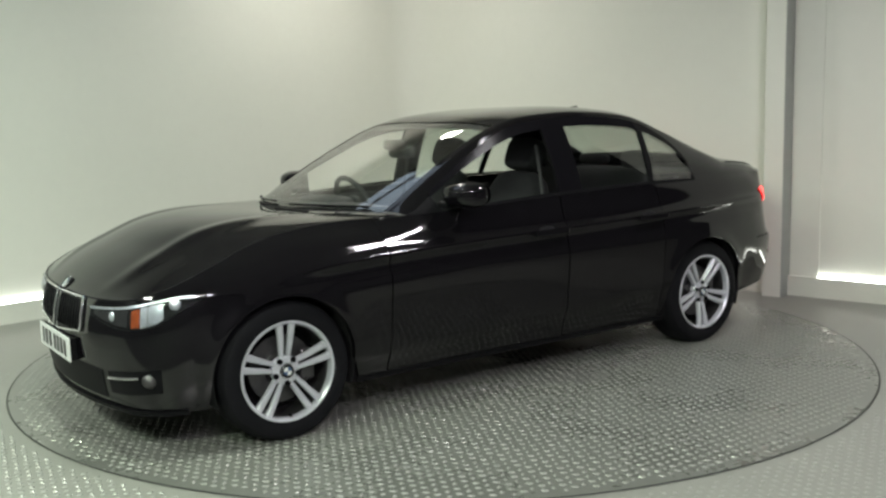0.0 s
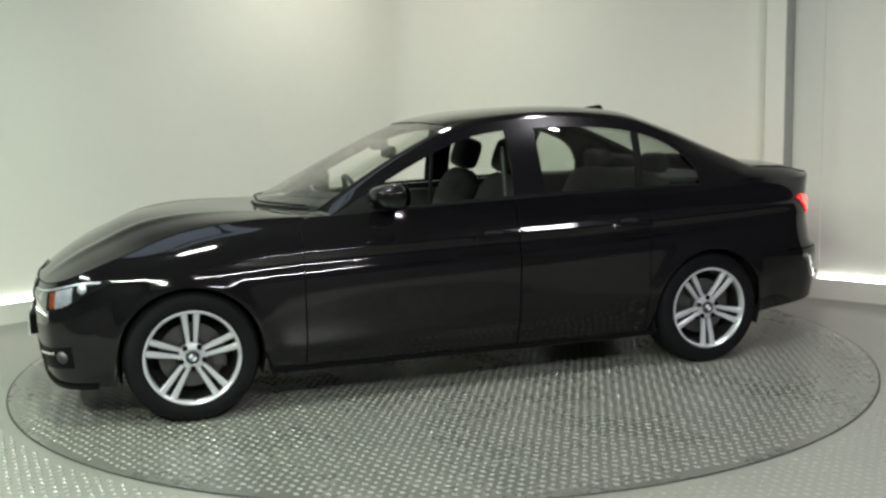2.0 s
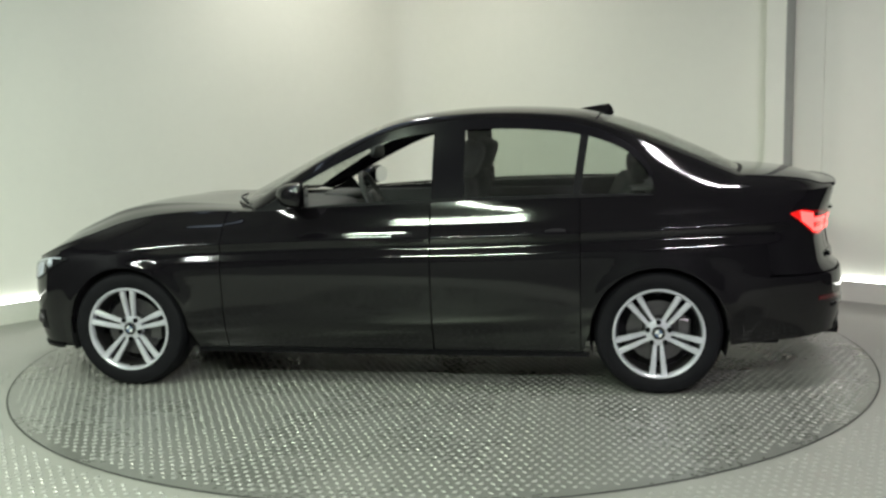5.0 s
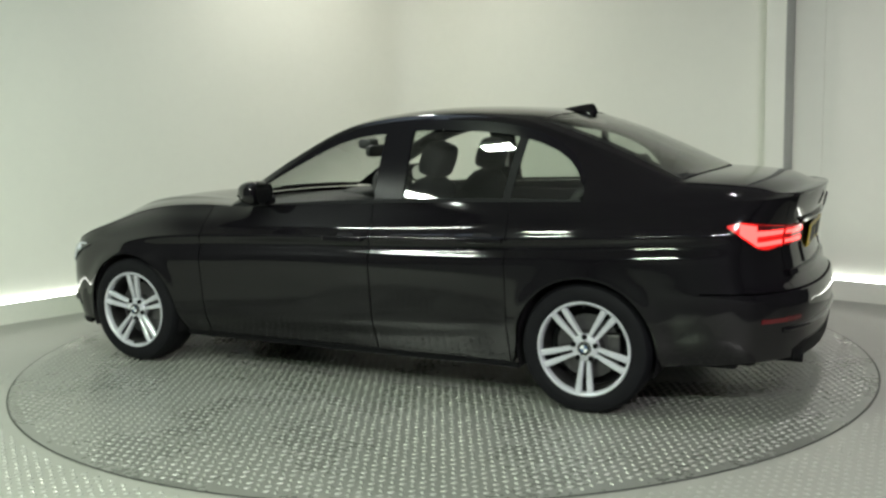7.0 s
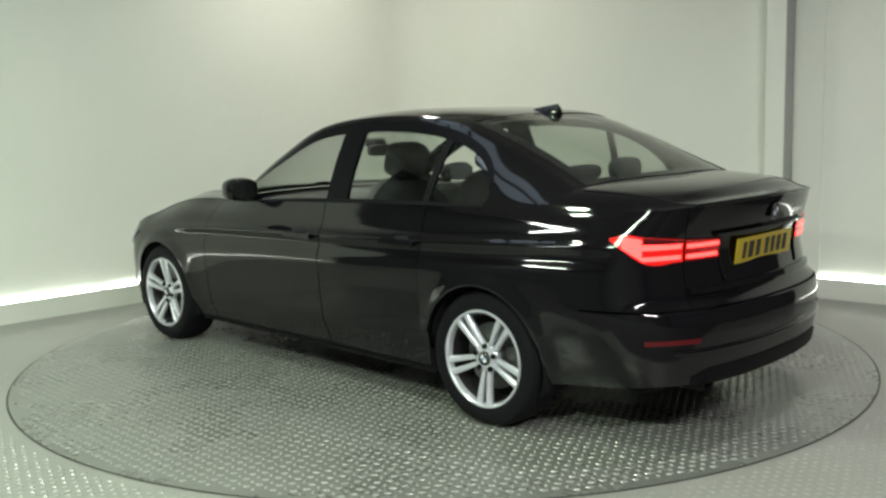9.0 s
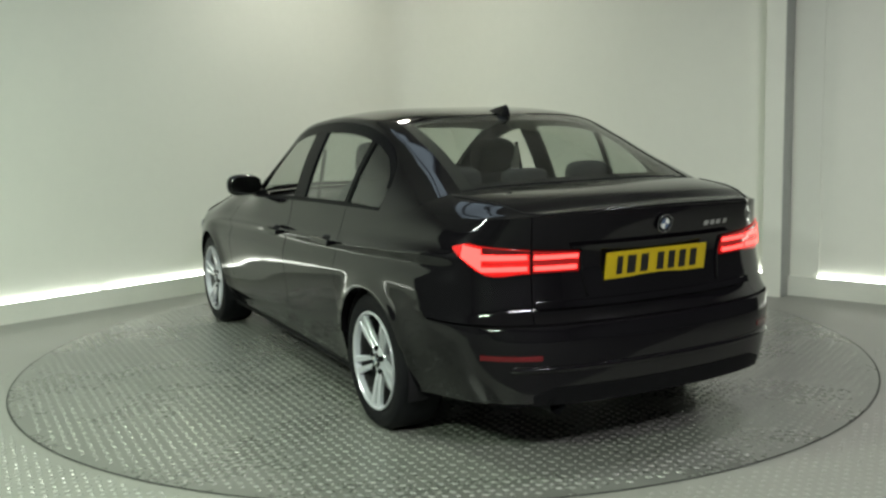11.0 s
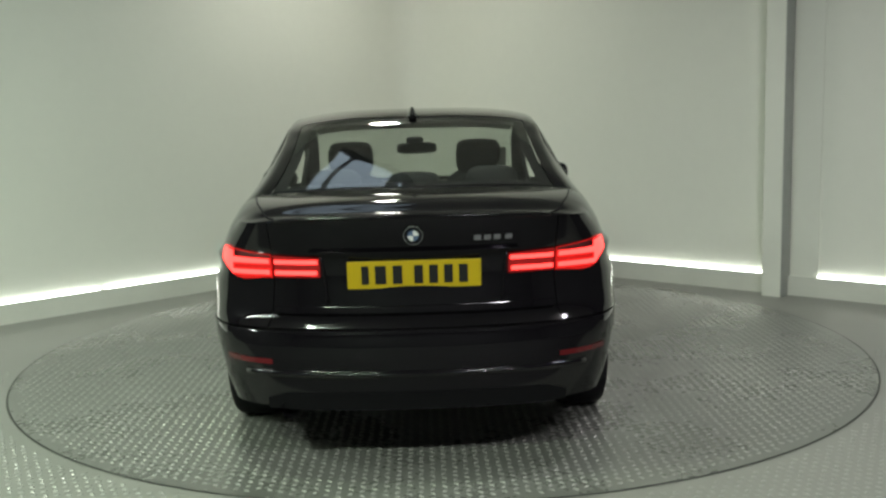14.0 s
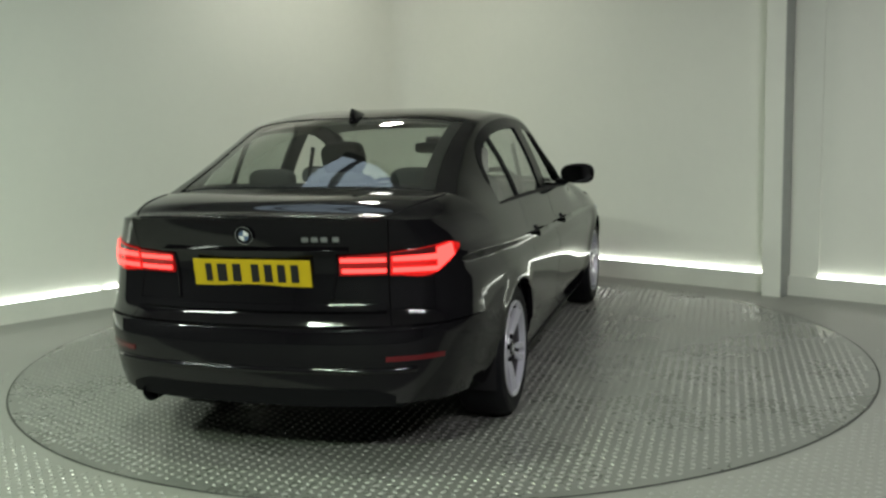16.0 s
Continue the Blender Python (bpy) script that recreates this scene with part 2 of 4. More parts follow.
# ---- car body as smooth skins ----
def spline(knots, values):
    """A cubic through values at knots (numbers or tuples)."""
    k = np.array(knots, float)
    v = np.array(values, float)
    m = np.gradient(v, k, axis=0)

    def at(t):
        t = min(max(t, k[0]), k[-1])
        i = min(max(int(np.searchsorted(k, t)) - 1, 0), len(k) - 2)
        h = k[i + 1] - k[i]
        a = (t - k[i]) / h
        return ((2 * a ** 3 - 3 * a * a + 1) * v[i] + (a ** 3 - 2 * a * a + a) * h * m[i]
                + (-2 * a ** 3 + 3 * a * a) * v[i + 1] + (a ** 3 - a * a) * h * m[i + 1])
    return at


# plan outline at its widest, from the nose round the left flank to the tail
U = range(-1, 19)
OUTLINE = spline(U, [(2.138, -.25), (2.152, 0), (2.138, .25), (2.098, .50), (2.032, .70), (1.905, .815), (1.69, .867), (1.405, .892), (1.0, .888), (.3, .893),
                     (-.5, .898), (-1.0, .897), (-1.405, .896), (-1.75, .884), (-2.02, .842), (-2.205, .752), (-2.325, .575), (-2.388, .31), (-2.405, 0), (-2.388, -.31)])
TOP = spline([0, 2, 3, 4, 5, 6, 7, 7.5, 8, 9, 10, 11, 12, 13, 14, 15, 16, 17],
             [.672, .675, .692, .734, .812, .900, .942, .944, .962, .988, .998, 1.004, 1.01, 1.012, 1.015, 1.025, 1.035, 1.04])
FOOT = spline([0, 3, 5, 6, 7, 10, 11, 12, 13, 14, 17], [.20, .20, .20, .19, .185, .185, .20, .25, .27, .29, .29])
CREASE = spline([0, 3, 5, 7, 8, 9, 10, 11, 12, 13, 14, 17], [.60, .62, .69, .775, .80, .815, .83, .845, .86, .865, .87, .90])
SILL = spline([0, 3, 5, 7, 8, 10, 11, 12, 13, 14, 17], [.36, .36, .34, .29, .32, .40, .42, .45, .52, .58, .605])
# swage line along the flank: a sharp crease, a scoop under it and a soft second edge
SWAGE = spline([-.42, -.24, -.16, -.125, -.098, -.072, -.050, -.026, -.006, .0, .008, .022, .045, .075, .13, .16],
               [0, .0025, .0080, .0098, .0088, .0005, -.0060, .0000, .0096, .0112, .0098, .0020, -.0042, -.0030, 0, 0])
ZL = (.18, .25, .35, .50, .60, .64, .72, .80, .86, .92, 1.0, 1.06)
INSETS = [
    (0, (.045, .022, .008, 0, .015, .025, .06, .12, .2, .3, .4, .5)),
    (3, (.05, .024, .008, 0, .008, .015, .06, .14, .22, .3, .4, .5)),
    (5, (.06, .04, .02, 0, .0, .002, .02, .085, .17, .26, .36, .45)),
    (7, (.07, .045, .02, .002, 0, 0, .008, .022, .065, .145, .22, .3)),
    (8, (.075, .05, .022, .006, 0, 0, .004, .014, .032, .052, .07, .085)),
    (11, (.06, .045, .02, .004, 0, 0, .002, .010, .024, .046, .082, .12)),
    (13, (.12, .08, .035, .006, 0, .006, .018, .028, .036, .055, .10, .16)),
    (15, (.085, .035, .011, .001, .008, .05, .075, .088, .085, .068, .05, .04)),
    (17, (.09, .038, .012, .0, .008, .05, .075, .09, .085, .062, .036, .03)),
]
PROFILES = [(u, spline(ZL, p)) for u, p in INSETS]
ARCH_R, AXLE, HUB_Z = 0.340, 1.405, 0.318


def inset(u, z):
    for (u0, f0), (u1, f1) in zip(PROFILES, PROFILES[1:]):
        if u <= u1:
            a = (u - u0) / (u1 - u0)
            a = a * a * (3 - 2 * a)
            return float(f0(z)) * (1 - a) + float(f1(z)) * a
    return float(PROFILES[-1][1](z))


def at_x(x):
    """The outline's parameter at a length along the car."""
    lo, hi = 0.0, 17.0
    for _ in range(40):
        mid = (lo + hi) / 2
        lo, hi = (mid, hi) if OUTLINE(mid)[0] > x else (lo, mid)
    return (lo + hi) / 2


def skin(u, z, out=0.0):
    """A point of the body's flank; a negative u is its right side."""
    a = abs(u)
    p, d = OUTLINE(a), OUTLINE(a + .02) - OUTLINE(a - .02)
    n = np.array((d[1], -d[0])) / np.hypot(*d)
    side = float(np.clip((a - 5.5) / 1.5, 0, 1) * np.clip((13.5 - a) / 1.0, 0, 1))
    c = z - float(CREASE(a))
    ridge = float(SWAGE(c)) * side
    fold = 0.012 * float(np.clip((float(SILL(a)) - z) / 0.02, 0, 1)) * side
    flare = 0.0
    for xc in (AXLE, -AXLE):
        r = math.hypot(p[0] - xc, z - HUB_Z) - ARCH_R
        flare = max(flare, 0.014 * math.exp(-(max(r, 0.0) / 0.05) ** 2))
    q = p + n * (out - inset(a, z) + ridge - fold + flare)
    return Vector((q[0], math.copysign(q[1], u) if u else 0.0, z))


def arch(x, r=ARCH_R):
    """Height of the wheel arch's edge at x, or none."""
    for xc in (AXLE, -AXLE):
        if abs(x - xc) < r:
            return HUB_Z + math.sqrt(r * r - (x - xc) ** 2)
    return -1.0


def top_edge(u):
    return skin(u, float(TOP(abs(u))))


def grid_bm(bm, rows):
    vs = [[bm.verts.new(p) for p in row] for row in rows]
    for a, b in zip(vs, vs[1:]):
        for k in range(len(a) - 1):
            if len({v.co.to_tuple(6) for v in (a[k], a[k + 1], b[k + 1], b[k])}) >= 3:
                bm.faces.new((a[k], a[k + 1], b[k + 1], b[k]))
    return vs


def sheet(name, grids, mat, parent, label="", thick=0.0, angle=32):
    """A part from one or more grids of points, smooth but for sharp creases."""
    bm = bmesh.new()
    for rows in grids:
        grid_bm(bm, rows)
    bmesh.ops.remove_doubles(bm, verts=bm.verts, dist=0.0004)
    bmesh.ops.recalc_face_normals(bm, faces=bm.faces)
    if thick:
        bmesh.ops.solidify(bm, geom=bm.faces[:], thickness=thick)
    ob = part(name, bm, mat, parent, label, smooth=True)
    ob.data.set_sharp_from_angle(angle=radians(angle))
    return ob


def tube(name, pts, r, mat, parent, label="", closed=True, sides=8):
    bm = bmesh.new()
    n = len(pts)
    rings = []
    for i, p in enumerate(pts):
        a, b = pts[(i - 1) % n] if closed or i else p, pts[(i + 1) % n] if closed or i < n - 1 else p
        d = (b - a).normalized()
        x = d.orthogonal().normalized() if not rings else (last - d * last.dot(d)).normalized()
        last = x
        y = d.cross(x)
        rings.append([bm.verts.new(p + (x * math.cos(q) + y * math.sin(q)) * r) for q in np.linspace(0, 2 * math.pi, sides, endpoint=False)])
    for i in range(n if closed else n - 1):
        a, b = rings[i], rings[(i + 1) % n]
        for j in range(sides):
            bm.faces.new((a[j], a[(j + 1) % sides], b[(j + 1) % sides], b[j]))
    if not closed:
        bm.faces.new(rings[0]), bm.faces.new(rings[-1])
    return part(name, bm, mat, parent, label, smooth=True)


def columns(u0, u1):
    """Parameters along the flank from u0 to u1, close where a wheel arch needs it."""
    us = set(np.linspace(u0, u1, max(3, int((u1 - u0) * 9))).tolist())
    for xc in (AXLE, -AXLE):
        us |= {at_x(xc + ARCH_R * math.cos(a) * 0.9999) for a in np.linspace(0, math.pi, 37)}
    keep = sorted(u for u in us if u0 <= u <= u1)
    out = [keep[0]]
    for u in keep[1:]:
        if u - out[-1] > 1e-4:
            out.append(u)
    return out


LOWER = (.20, .165, .140, .124, .111, .099, .087, .076, .065, .054, .043, .031, .018, .008)
UPPER = (.005, .011, .018, .027, .038, .052, .070)


def flank(us, side, lo=None, hi=None, fold=True, out=0.0):
    rows = []
    for u in us:
        x = OUTLINE(u)[0]
        z0 = max(float(FOOT(u)), arch(x)) if lo is None else max(lo(u), arch(x))
        z3 = float(TOP(u)) if hi is None else hi(u)
        za = min(max(float(SILL(u)), z0 + 0.004), z3 - 0.006)
        zb = min(max(float(CREASE(u)), za + 0.004), z3 - 0.003)
        dn, up = min(1.0, (zb - za) / .26), min(1.0, (z3 - zb) / .13)
        zs = [*np.linspace(z0, za, 6)[:-1], *np.linspace(za, zb - .20 * dn, 8)[:-1], *[zb - o * dn for o in LOWER], zb,
              *[zb + o * up for o in UPPER], *np.linspace(zb + .09 * up, z3, 5)]
        row = [skin(side * u, z, out) for z in zs]
        if fold:
            p = row[0].copy()
            c = Vector((p.x, p.y * 0.965, p.z + 0.001)) if 4 < u < 13 else Vector((p.x * 0.985, p.y * 0.985, p.z + 0.001))
            row.insert(0, c)
        rows.append(row)
    return rows


car = new("car")
tagged(car, "glossy black four-door saloon car with lit red tail lamps", "car")
BUMP_U, DOOR1, DOOR2, DOOR3, REARB, BOOT_U = 4.45, 0.86, -0.262, -1.02, 12.65, 14.93
NOSE_U = 3.1
EPS = 0.0028
d1, d2, d3 = at_x(DOOR1), at_x(DOOR2), at_x(DOOR3)
GAPU = 0.0045

# dark inner shell behind the joints
sheet("inner_shell", [flank(columns(0.0, 17.0), s, fold=False, out=-0.022) for s in (1, -1)], DARK, car, "dark inner body shell")

front = [-u for u in reversed(columns(0.0, BUMP_U))][:-1] + columns(0.0, BUMP_U)
rows = []
for u in front:
    rows += flank([abs(u)], -1 if u < 0 else 1)
sheet("front_bumper", [rows], PAINT, car)
rear_us = columns(REARB, 17.0)
rows = flank(rear_us, 1, hi=lambda u: 0.603) + flank(rear_us[:-1][::-1], -1, hi=lambda u: 0.603)
sheet("rear_bumper", [rows], PAINT, car)
DOORS = {}
for s in (1, -1):
    sheet("front_wing", [flank(columns(BUMP_U + EPS, d1 - GAPU), s)], PAINT, car)
    DOORS[s, 0] = sheet("front_door", [flank(columns(d1 + GAPU, d2 - GAPU), s)], PAINT, car)
    DOORS[s, 1] = sheet("rear_door", [flank(columns(d2 + GAPU, d3 - GAPU), s)], PAINT, car)
    q1, q2 = columns(d3 + GAPU, REARB - EPS), columns(REARB - EPS, BOOT_U - 0.01)
    sheet("rear_quarter_panel", [flank(q1, s), flank(q2, s, lo=lambda u: 0.611, fold=False)], PAINT, car)


# ---- greenhouse: middle line, roof rail, and the belt on the flank ----
S = range(10)
MID = spline(S, [(.99, .970), (.70, 1.115), (.40, 1.258), (.09, 1.384), (-.2, 1.444), (-.6, 1.467), (-1.06, 1.438), (-1.36, 1.356), (-1.63, 1.244), (-1.89, 1.118)])
RAIL = spline(S, [(.73, .715, .962), (.50, .690, 1.11), (.27, .664, 1.240), (.03, .650, 1.350), (-.2, .636, 1.402), (-.6, .628, 1.422),
                  (-1.0, .625, 1.388), (-1.28, .628, 1.298), (-1.54, .646, 1.194), (-1.80, .690, 1.088)])
BELTX = spline(S, [.68, .44, .2, -.02, -.2, -.6, -.95, -1.2, -1.42, -1.64])


def crown(s, b, out=0.0):
    m, c = MID(s), RAIL(s)
    a = abs(b)
    w = a ** 3.8
    p = Vector((m[0] + (c[0] - m[0]) * a ** 2.2, c[1] * b, m[1] + (c[2] - m[1]) * w))
    if out:
        n = (crown(s, min(b + .02, 1)) - crown(s, max(b - .02, -1))).cross(crown(min(s + .02, 9), b) - crown(max(s - .02, 0), b)).normalized()
        p += n * (out if n.z > 0 else -out)
    return p


def pane(s, v, side, out=0.0):
    c = Vector(RAIL(s))
    b = top_edge(at_x(float(BELTX(s))))
    p = c.lerp(b, v)
    p.y += 0.016 * math.sin(math.pi * v) + out
    p.z += out * 0.3
    return Vector((p.x, p.y * side, p.z))


def rail_width(s):
    c = Vector(RAIL(s))
    b = top_edge(at_x(float(BELTX(s))))
    return min(0.66, 0.064 / (c - b).length)


GLASS_TOP = spline([6, 6.6, 7, 7.4, 7.65, 7.8], [.15, .17, .23, .43, .68, .93])


def glass_top(s):
    return rail_width(s) if s < 6 else float(GLASS_TOP(s)) if s < 7.8 else 1.0


def lin(a, b, n):
    return [float(x) for x in np.linspace(a, b, n)]


S_HEAD, S_REAR, B1, B2, D1, D2, END = 3.06, 6.25, 4.20, 4.60, 6.10, 6.24, 7.70
# roof with its rails
rows = []
for s in lin(S_HEAD, S_REAR, 30):
    t = rail_width(s) if s < 6 else .15
    r = [pane(s, v, 1) for v in lin(t, 0, 5)[:-1]] + [crown(s, b) for b in lin(1, -1, 41)] + [pane(s, v, -1) for v in lin(0, t, 5)[1:]]
    rows.append(r)
sheet("roof", [rows], PAINT, car, angle=60)
windscreen = sheet("windscreen", [[[crown(s, b, -0.004) for b in lin(.945, -.945, 31)] for s in lin(0.02, S_HEAD - .02, 20)]], GLASS, car, "tinted windscreen", angle=60)
rear_window = sheet("rear_window", [[[crown(s, b, -0.004) for b in lin(.90, -.90, 31)] for s in lin(S_REAR + .03, 8.93, 20)]], GLASS, car, "tinted heated rear window", angle=60)
for o in (windscreen, rear_window):
    o.visible_shadow = False
# black bands round the screens
sheet("upper_screen_band", [[[crown(s, b, -0.007) for b in lin(.94, -.94, 25)] for s in lin(S_HEAD - .22, S_HEAD - .01, 4)]], BLACK, car, "black screen edge band")
sheet("lower_screen_band", [[[crown(s, b, -0.007) for b in lin(.94, -.94, 25)] for s in lin(0.0, .16, 3)]], BLACK, car, "black screen edge band")
sheet("rear_screen_band", [[[crown(s, b, -0.007) for b in lin(.9, -.9, 25)] for s in lin(S_REAR + .01, S_REAR + .18, 4)]], BLACK, car, "black rear screen edge band")
sheet("rear_screen_band", [[[crown(s, b, -0.007) for b in lin(.9, -.9, 25)] for s in lin(8.8, 9.0, 4)]], BLACK, car, "black rear screen edge band")
for sd in (1, -1):
    sheet("rear_screen_band", [[[crown(s, sd * b, -0.0075) for b in lin(.815, .9, 4)] for s in lin(S_REAR, 9, 14)]], BLACK, car, "black rear screen edge band")
for sd in (1, -1):
    # pillar before the front door, with the outer strip of the screen
    rows = []
    for s in lin(0, S_HEAD, 24):
        t = glass_top(s)
        rows.append([crown(s, sd * b) for b in lin(.945, 1, 5)] + [pane(s, v, sd) for v in lin(0, t, 6)[1:]])
    sheet("front_pillar", [rows], PAINT, car, angle=60)
    sheet("mirror_corner", [[[pane(s, v, sd, -0.002) for v in lin(glass_top(s), 1, 4)] for s in lin(0.0, .75, 6)]], BLACK, car, "black corner behind the mirror")
    rows = []
    for s in lin(S_REAR, 9, 36):
        t = glass_top(s)
        rows.append([crown(s, sd * b) for b in lin(.9, 1, 5)] + [pane(s, v, sd) for v in lin(0, t, 8)[1:]])
    sheet("rear_pillar", [rows], PAINT, car, angle=60)
    sheet("middle_pillar", [[[pane(s, v, sd, 0.002) for v in lin(rail_width(s) * 0.98, .975, 12)] for s in lin(B1, B2, 4)]], GLOSSBLACK, car, "black door pillar", thick=0.02)
    sheet("window_divider", [[[pane(s, v, sd, 0.002) for v in lin(glass_top(s), .975, 12)] for s in lin(D1, D2, 3)]], BLACK, car, "thin black window divider", thick=0.012)
    g = sheet("rear_door_window", [[[pane(s, v, sd, -0.006) for v in lin(glass_top(s) - .01, .98, 12)] for s in lin(B2 - .02, D1 + .02, 12)]], GLASS, car, "closed tinted rear door window", angle=60)
    g.visible_shadow = False
    g = sheet("quarter_window", [[[pane(s, v, sd, -0.006) for v in lin(glass_top(s) - .01, .98, 8)] for s in lin(D2 - .02, END, 12)]], GLASS, car, "small tinted quarter window", angle=60)
    g.visible_shadow = False
    # seals along the glass: belt strip and a frame under the rail
    sheet("belt_strip", [[[pane(s, v, sd, 0.004) for v in lin(.955, 1.0, 4)] for s in lin(.3, END + .1, 40)]], BLACK, car, "black rubber belt strip")
    sheet("window_seal", [[[pane(s, max(.02, glass_top(s) + v), sd, 0.003) for v in (-.085, -.04, 0, .02, .04)] for s in lin(.75, 7.6, 50)]], GLOSSBLACK, car, "black window seal")


# ---- bonnet and boot lid ----
def coons(front, back, left, right, n, m, shape=None):
    """Rows of points that span four edges; a runs front to back, b from left (+1) to right (-1)."""
    rows = []
    for i in range(n + 1):
        a = i / n
        row = []
        for j in range(m + 1):
            b = 1 - 2 * j / m
            w = (1 - b) / 2
            p = (front(b) * (1 - a) + back(b) * a + left(a) * (1 - w) + right(a) * w
                 - (front(1) * (1 - a) * (1 - w) + front(-1) * (1 - a) * w + back(1) * a * (1 - w) + back(-1) * a * w))
            if shape:
                p.z += shape(a, b)
            row.append(p)
        rows.append(row)
    return rows


UC = at_x(0.72)


def bonnet_back(b):
    a = abs(b)
    if a <= .93:
        q = crown(0, a / .93)
        q.z -= 0.012
    else:
        q = Vector(RAIL(0)).lerp(top_edge(UC), (a - .93) / .07)
        q.z -= 0.012 * (1 - (a - .93) / .07)
    return Vector((q.x, math.copysign(q.y, b), q.z))


def bonnet_shape(a, b):
    e = math.sin(math.pi * min(1.0, a) ** 1.32)
    ridge = math.exp(-((abs(b) - (.64 - .12 * (1 - a))) / .065) ** 2)
    return max(0.0, e) * (0.038 * (1 - abs(b) ** 3.0) + 0.015 * ridge * (1 - abs(b)) * 2)


sheet("bonnet", [coons(lambda b: top_edge(b * NOSE_U), bonnet_back,
                       lambda a: top_edge(NOSE_U + (UC - NOSE_U) * a), lambda a: top_edge(-(NOSE_U + (UC - NOSE_U) * a)), 40, 72, bonnet_shape)], PAINT, car, angle=50)
for sd in (1, -1):
    tube("bonnet_gap", [top_edge(sd * u) + Vector((0, 0, .0006)) for u in lin(NOSE_U, UC - .1, 40)], 0.0028, DARK, car, "dark bonnet shut line", closed=False, sides=6)
tube("bonnet_gap", [top_edge(u) + Vector((.001, 0, 0)) for u in lin(-NOSE_U, NOSE_U, 40)], 0.003, DARK, car, "dark bonnet shut line", closed=False, sides=6)
UB = at_x(float(BELTX(9)))


def deck_front(b):
    a = abs(b)
    q = crown(9, a / .8) if a <= .8 else pane(9, (a - .8) / .2, 1)
    return Vector((q.x, math.copysign(q.y, b), q.z))


def deck_shape(a, b):
    return 0.010 * (1 - b * b) * math.sin(math.pi * a) - 0.014 * math.exp(-((a - .72) / .16) ** 2) * (1 - b ** 4) + 0.004 * a * (1 - b ** 4)


deck = coons(deck_front, lambda b: top_edge((BOOT_U + (17 - BOOT_U) * (1 - abs(b))) * (1 if b >= 0 else -1)),
             lambda a: top_edge(UB + (BOOT_U - UB) * a), lambda a: top_edge(-(UB + (BOOT_U - UB) * a)), 26, 48, deck_shape)
for j in (5, 43):
    tube("boot_gap", [row[j] + Vector((0, 0, .0006)) for row in deck[1:]], 0.0028, DARK, car, "dark boot shut line", closed=False, sides=6)
boot_us = columns(BOOT_U + 0.01, 17.0)
face = flank(boot_us, 1, lo=lambda u: 0.611, fold=False) + flank(boot_us[:-1][::-1], -1, lo=lambda u: 0.611, fold=False)
boot = sheet("boot_lid", [deck, face], PAINT, car, angle=38)


# ---- things laid on the skin ----
def overlay(name, u0, u1, lo, hi, mat, parent, out=0.003, thick=0.004, n=14, k=6, label="", side=1):
    outer, inner = [], []
    for u in lin(u0, u1, n):
        zs = lin(lo(u), hi(u), k)
        outer.append([skin(side * u, z, out) for z in zs])
        inner.append([skin(side * u, z, out - max(thick, 0.001)) for z in zs])
    if not thick:
        return sheet(name, [outer], mat, parent, label, angle=50)
    rim = [[a[0], b[0]] for a, b in zip(outer, inner)], [[a[-1], b[-1]] for a, b in zip(outer, inner)]
    ends = [outer[0], inner[0]], [outer[-1], inner[-1]]
    return sheet(name, [outer, inner, *rim, *ends], mat, parent, label, angle=40)


def ramp(a, b, u0, u1):
    return lambda u: a + (b - a) * min(max((u - u0) / (u1 - u0), 0), 1)


# tail lamps: an outer piece on the wing and an inner piece on the boot lid
for sd in (1, -1):
    lo = spline([13.15, 13.45, 13.85, 14.9], [.898, .856, .808, .800])
    hi = spline([13.15, 13.45, 13.85, 14.9], [.908, .920, .912, .892])
    L = overlay("tail_lamp", 13.15, 14.9, lambda u: float(lo(u)), lambda u: float(hi(u)), REDLIT, car, 0.008, 0.010, 20, 8, "lit red tail lamp on the wing", sd)
    overlay("light_bar", 13.86, 14.85, lambda u: .812, lambda u: .830, REDGLOW, L, 0.011, 0.003, 14, 3, "", sd)
    overlay("light_bar", 13.5, 14.85, ramp(.856, .856, 13.5, 14.8), ramp(.882, .874, 13.5, 14.8), REDGLOW, L, 0.011, 0.003, 14, 3, "", sd)
    overlay("light_bar", 13.4, 13.86, ramp(.868, .814, 13.4, 13.86), ramp(.916, .902, 13.4, 13.86), REDGLOW, L, 0.0115, 0.003, 8, 3, "", sd)
    overlay("lamp_cover", 13.9, 14.9, lambda u: .880, lambda u: float(hi(u)) - .002, REFLECTOR, L, 0.010, 0.003, 10, 3, "", sd)
    I = overlay("boot_lamp", 14.96, 15.74, lambda u: .803, ramp(.890, .880, 14.96, 15.74), REDLENS, boot, 0.010, 0.012, 12, 6, "lit red tail lamp on the boot lid", sd)
    overlay("light_bar", 14.98, 15.70, lambda u: .813, lambda u: .829, REDGLOW, I, 0.013, 0.003, 10, 3, "", sd)
    overlay("light_bar", 14.98, 15.72, lambda u: .856, lambda u: .872, REDGLOW, I, 0.013, 0.003, 10, 3, "", sd)
    overlay("rear_reflector", 13.9, 15.05, lambda u: .472, lambda u: .492, REFLECTOR, car, 0.004, 0.006, 12, 3, "slim red reflector in the bumper", sd)


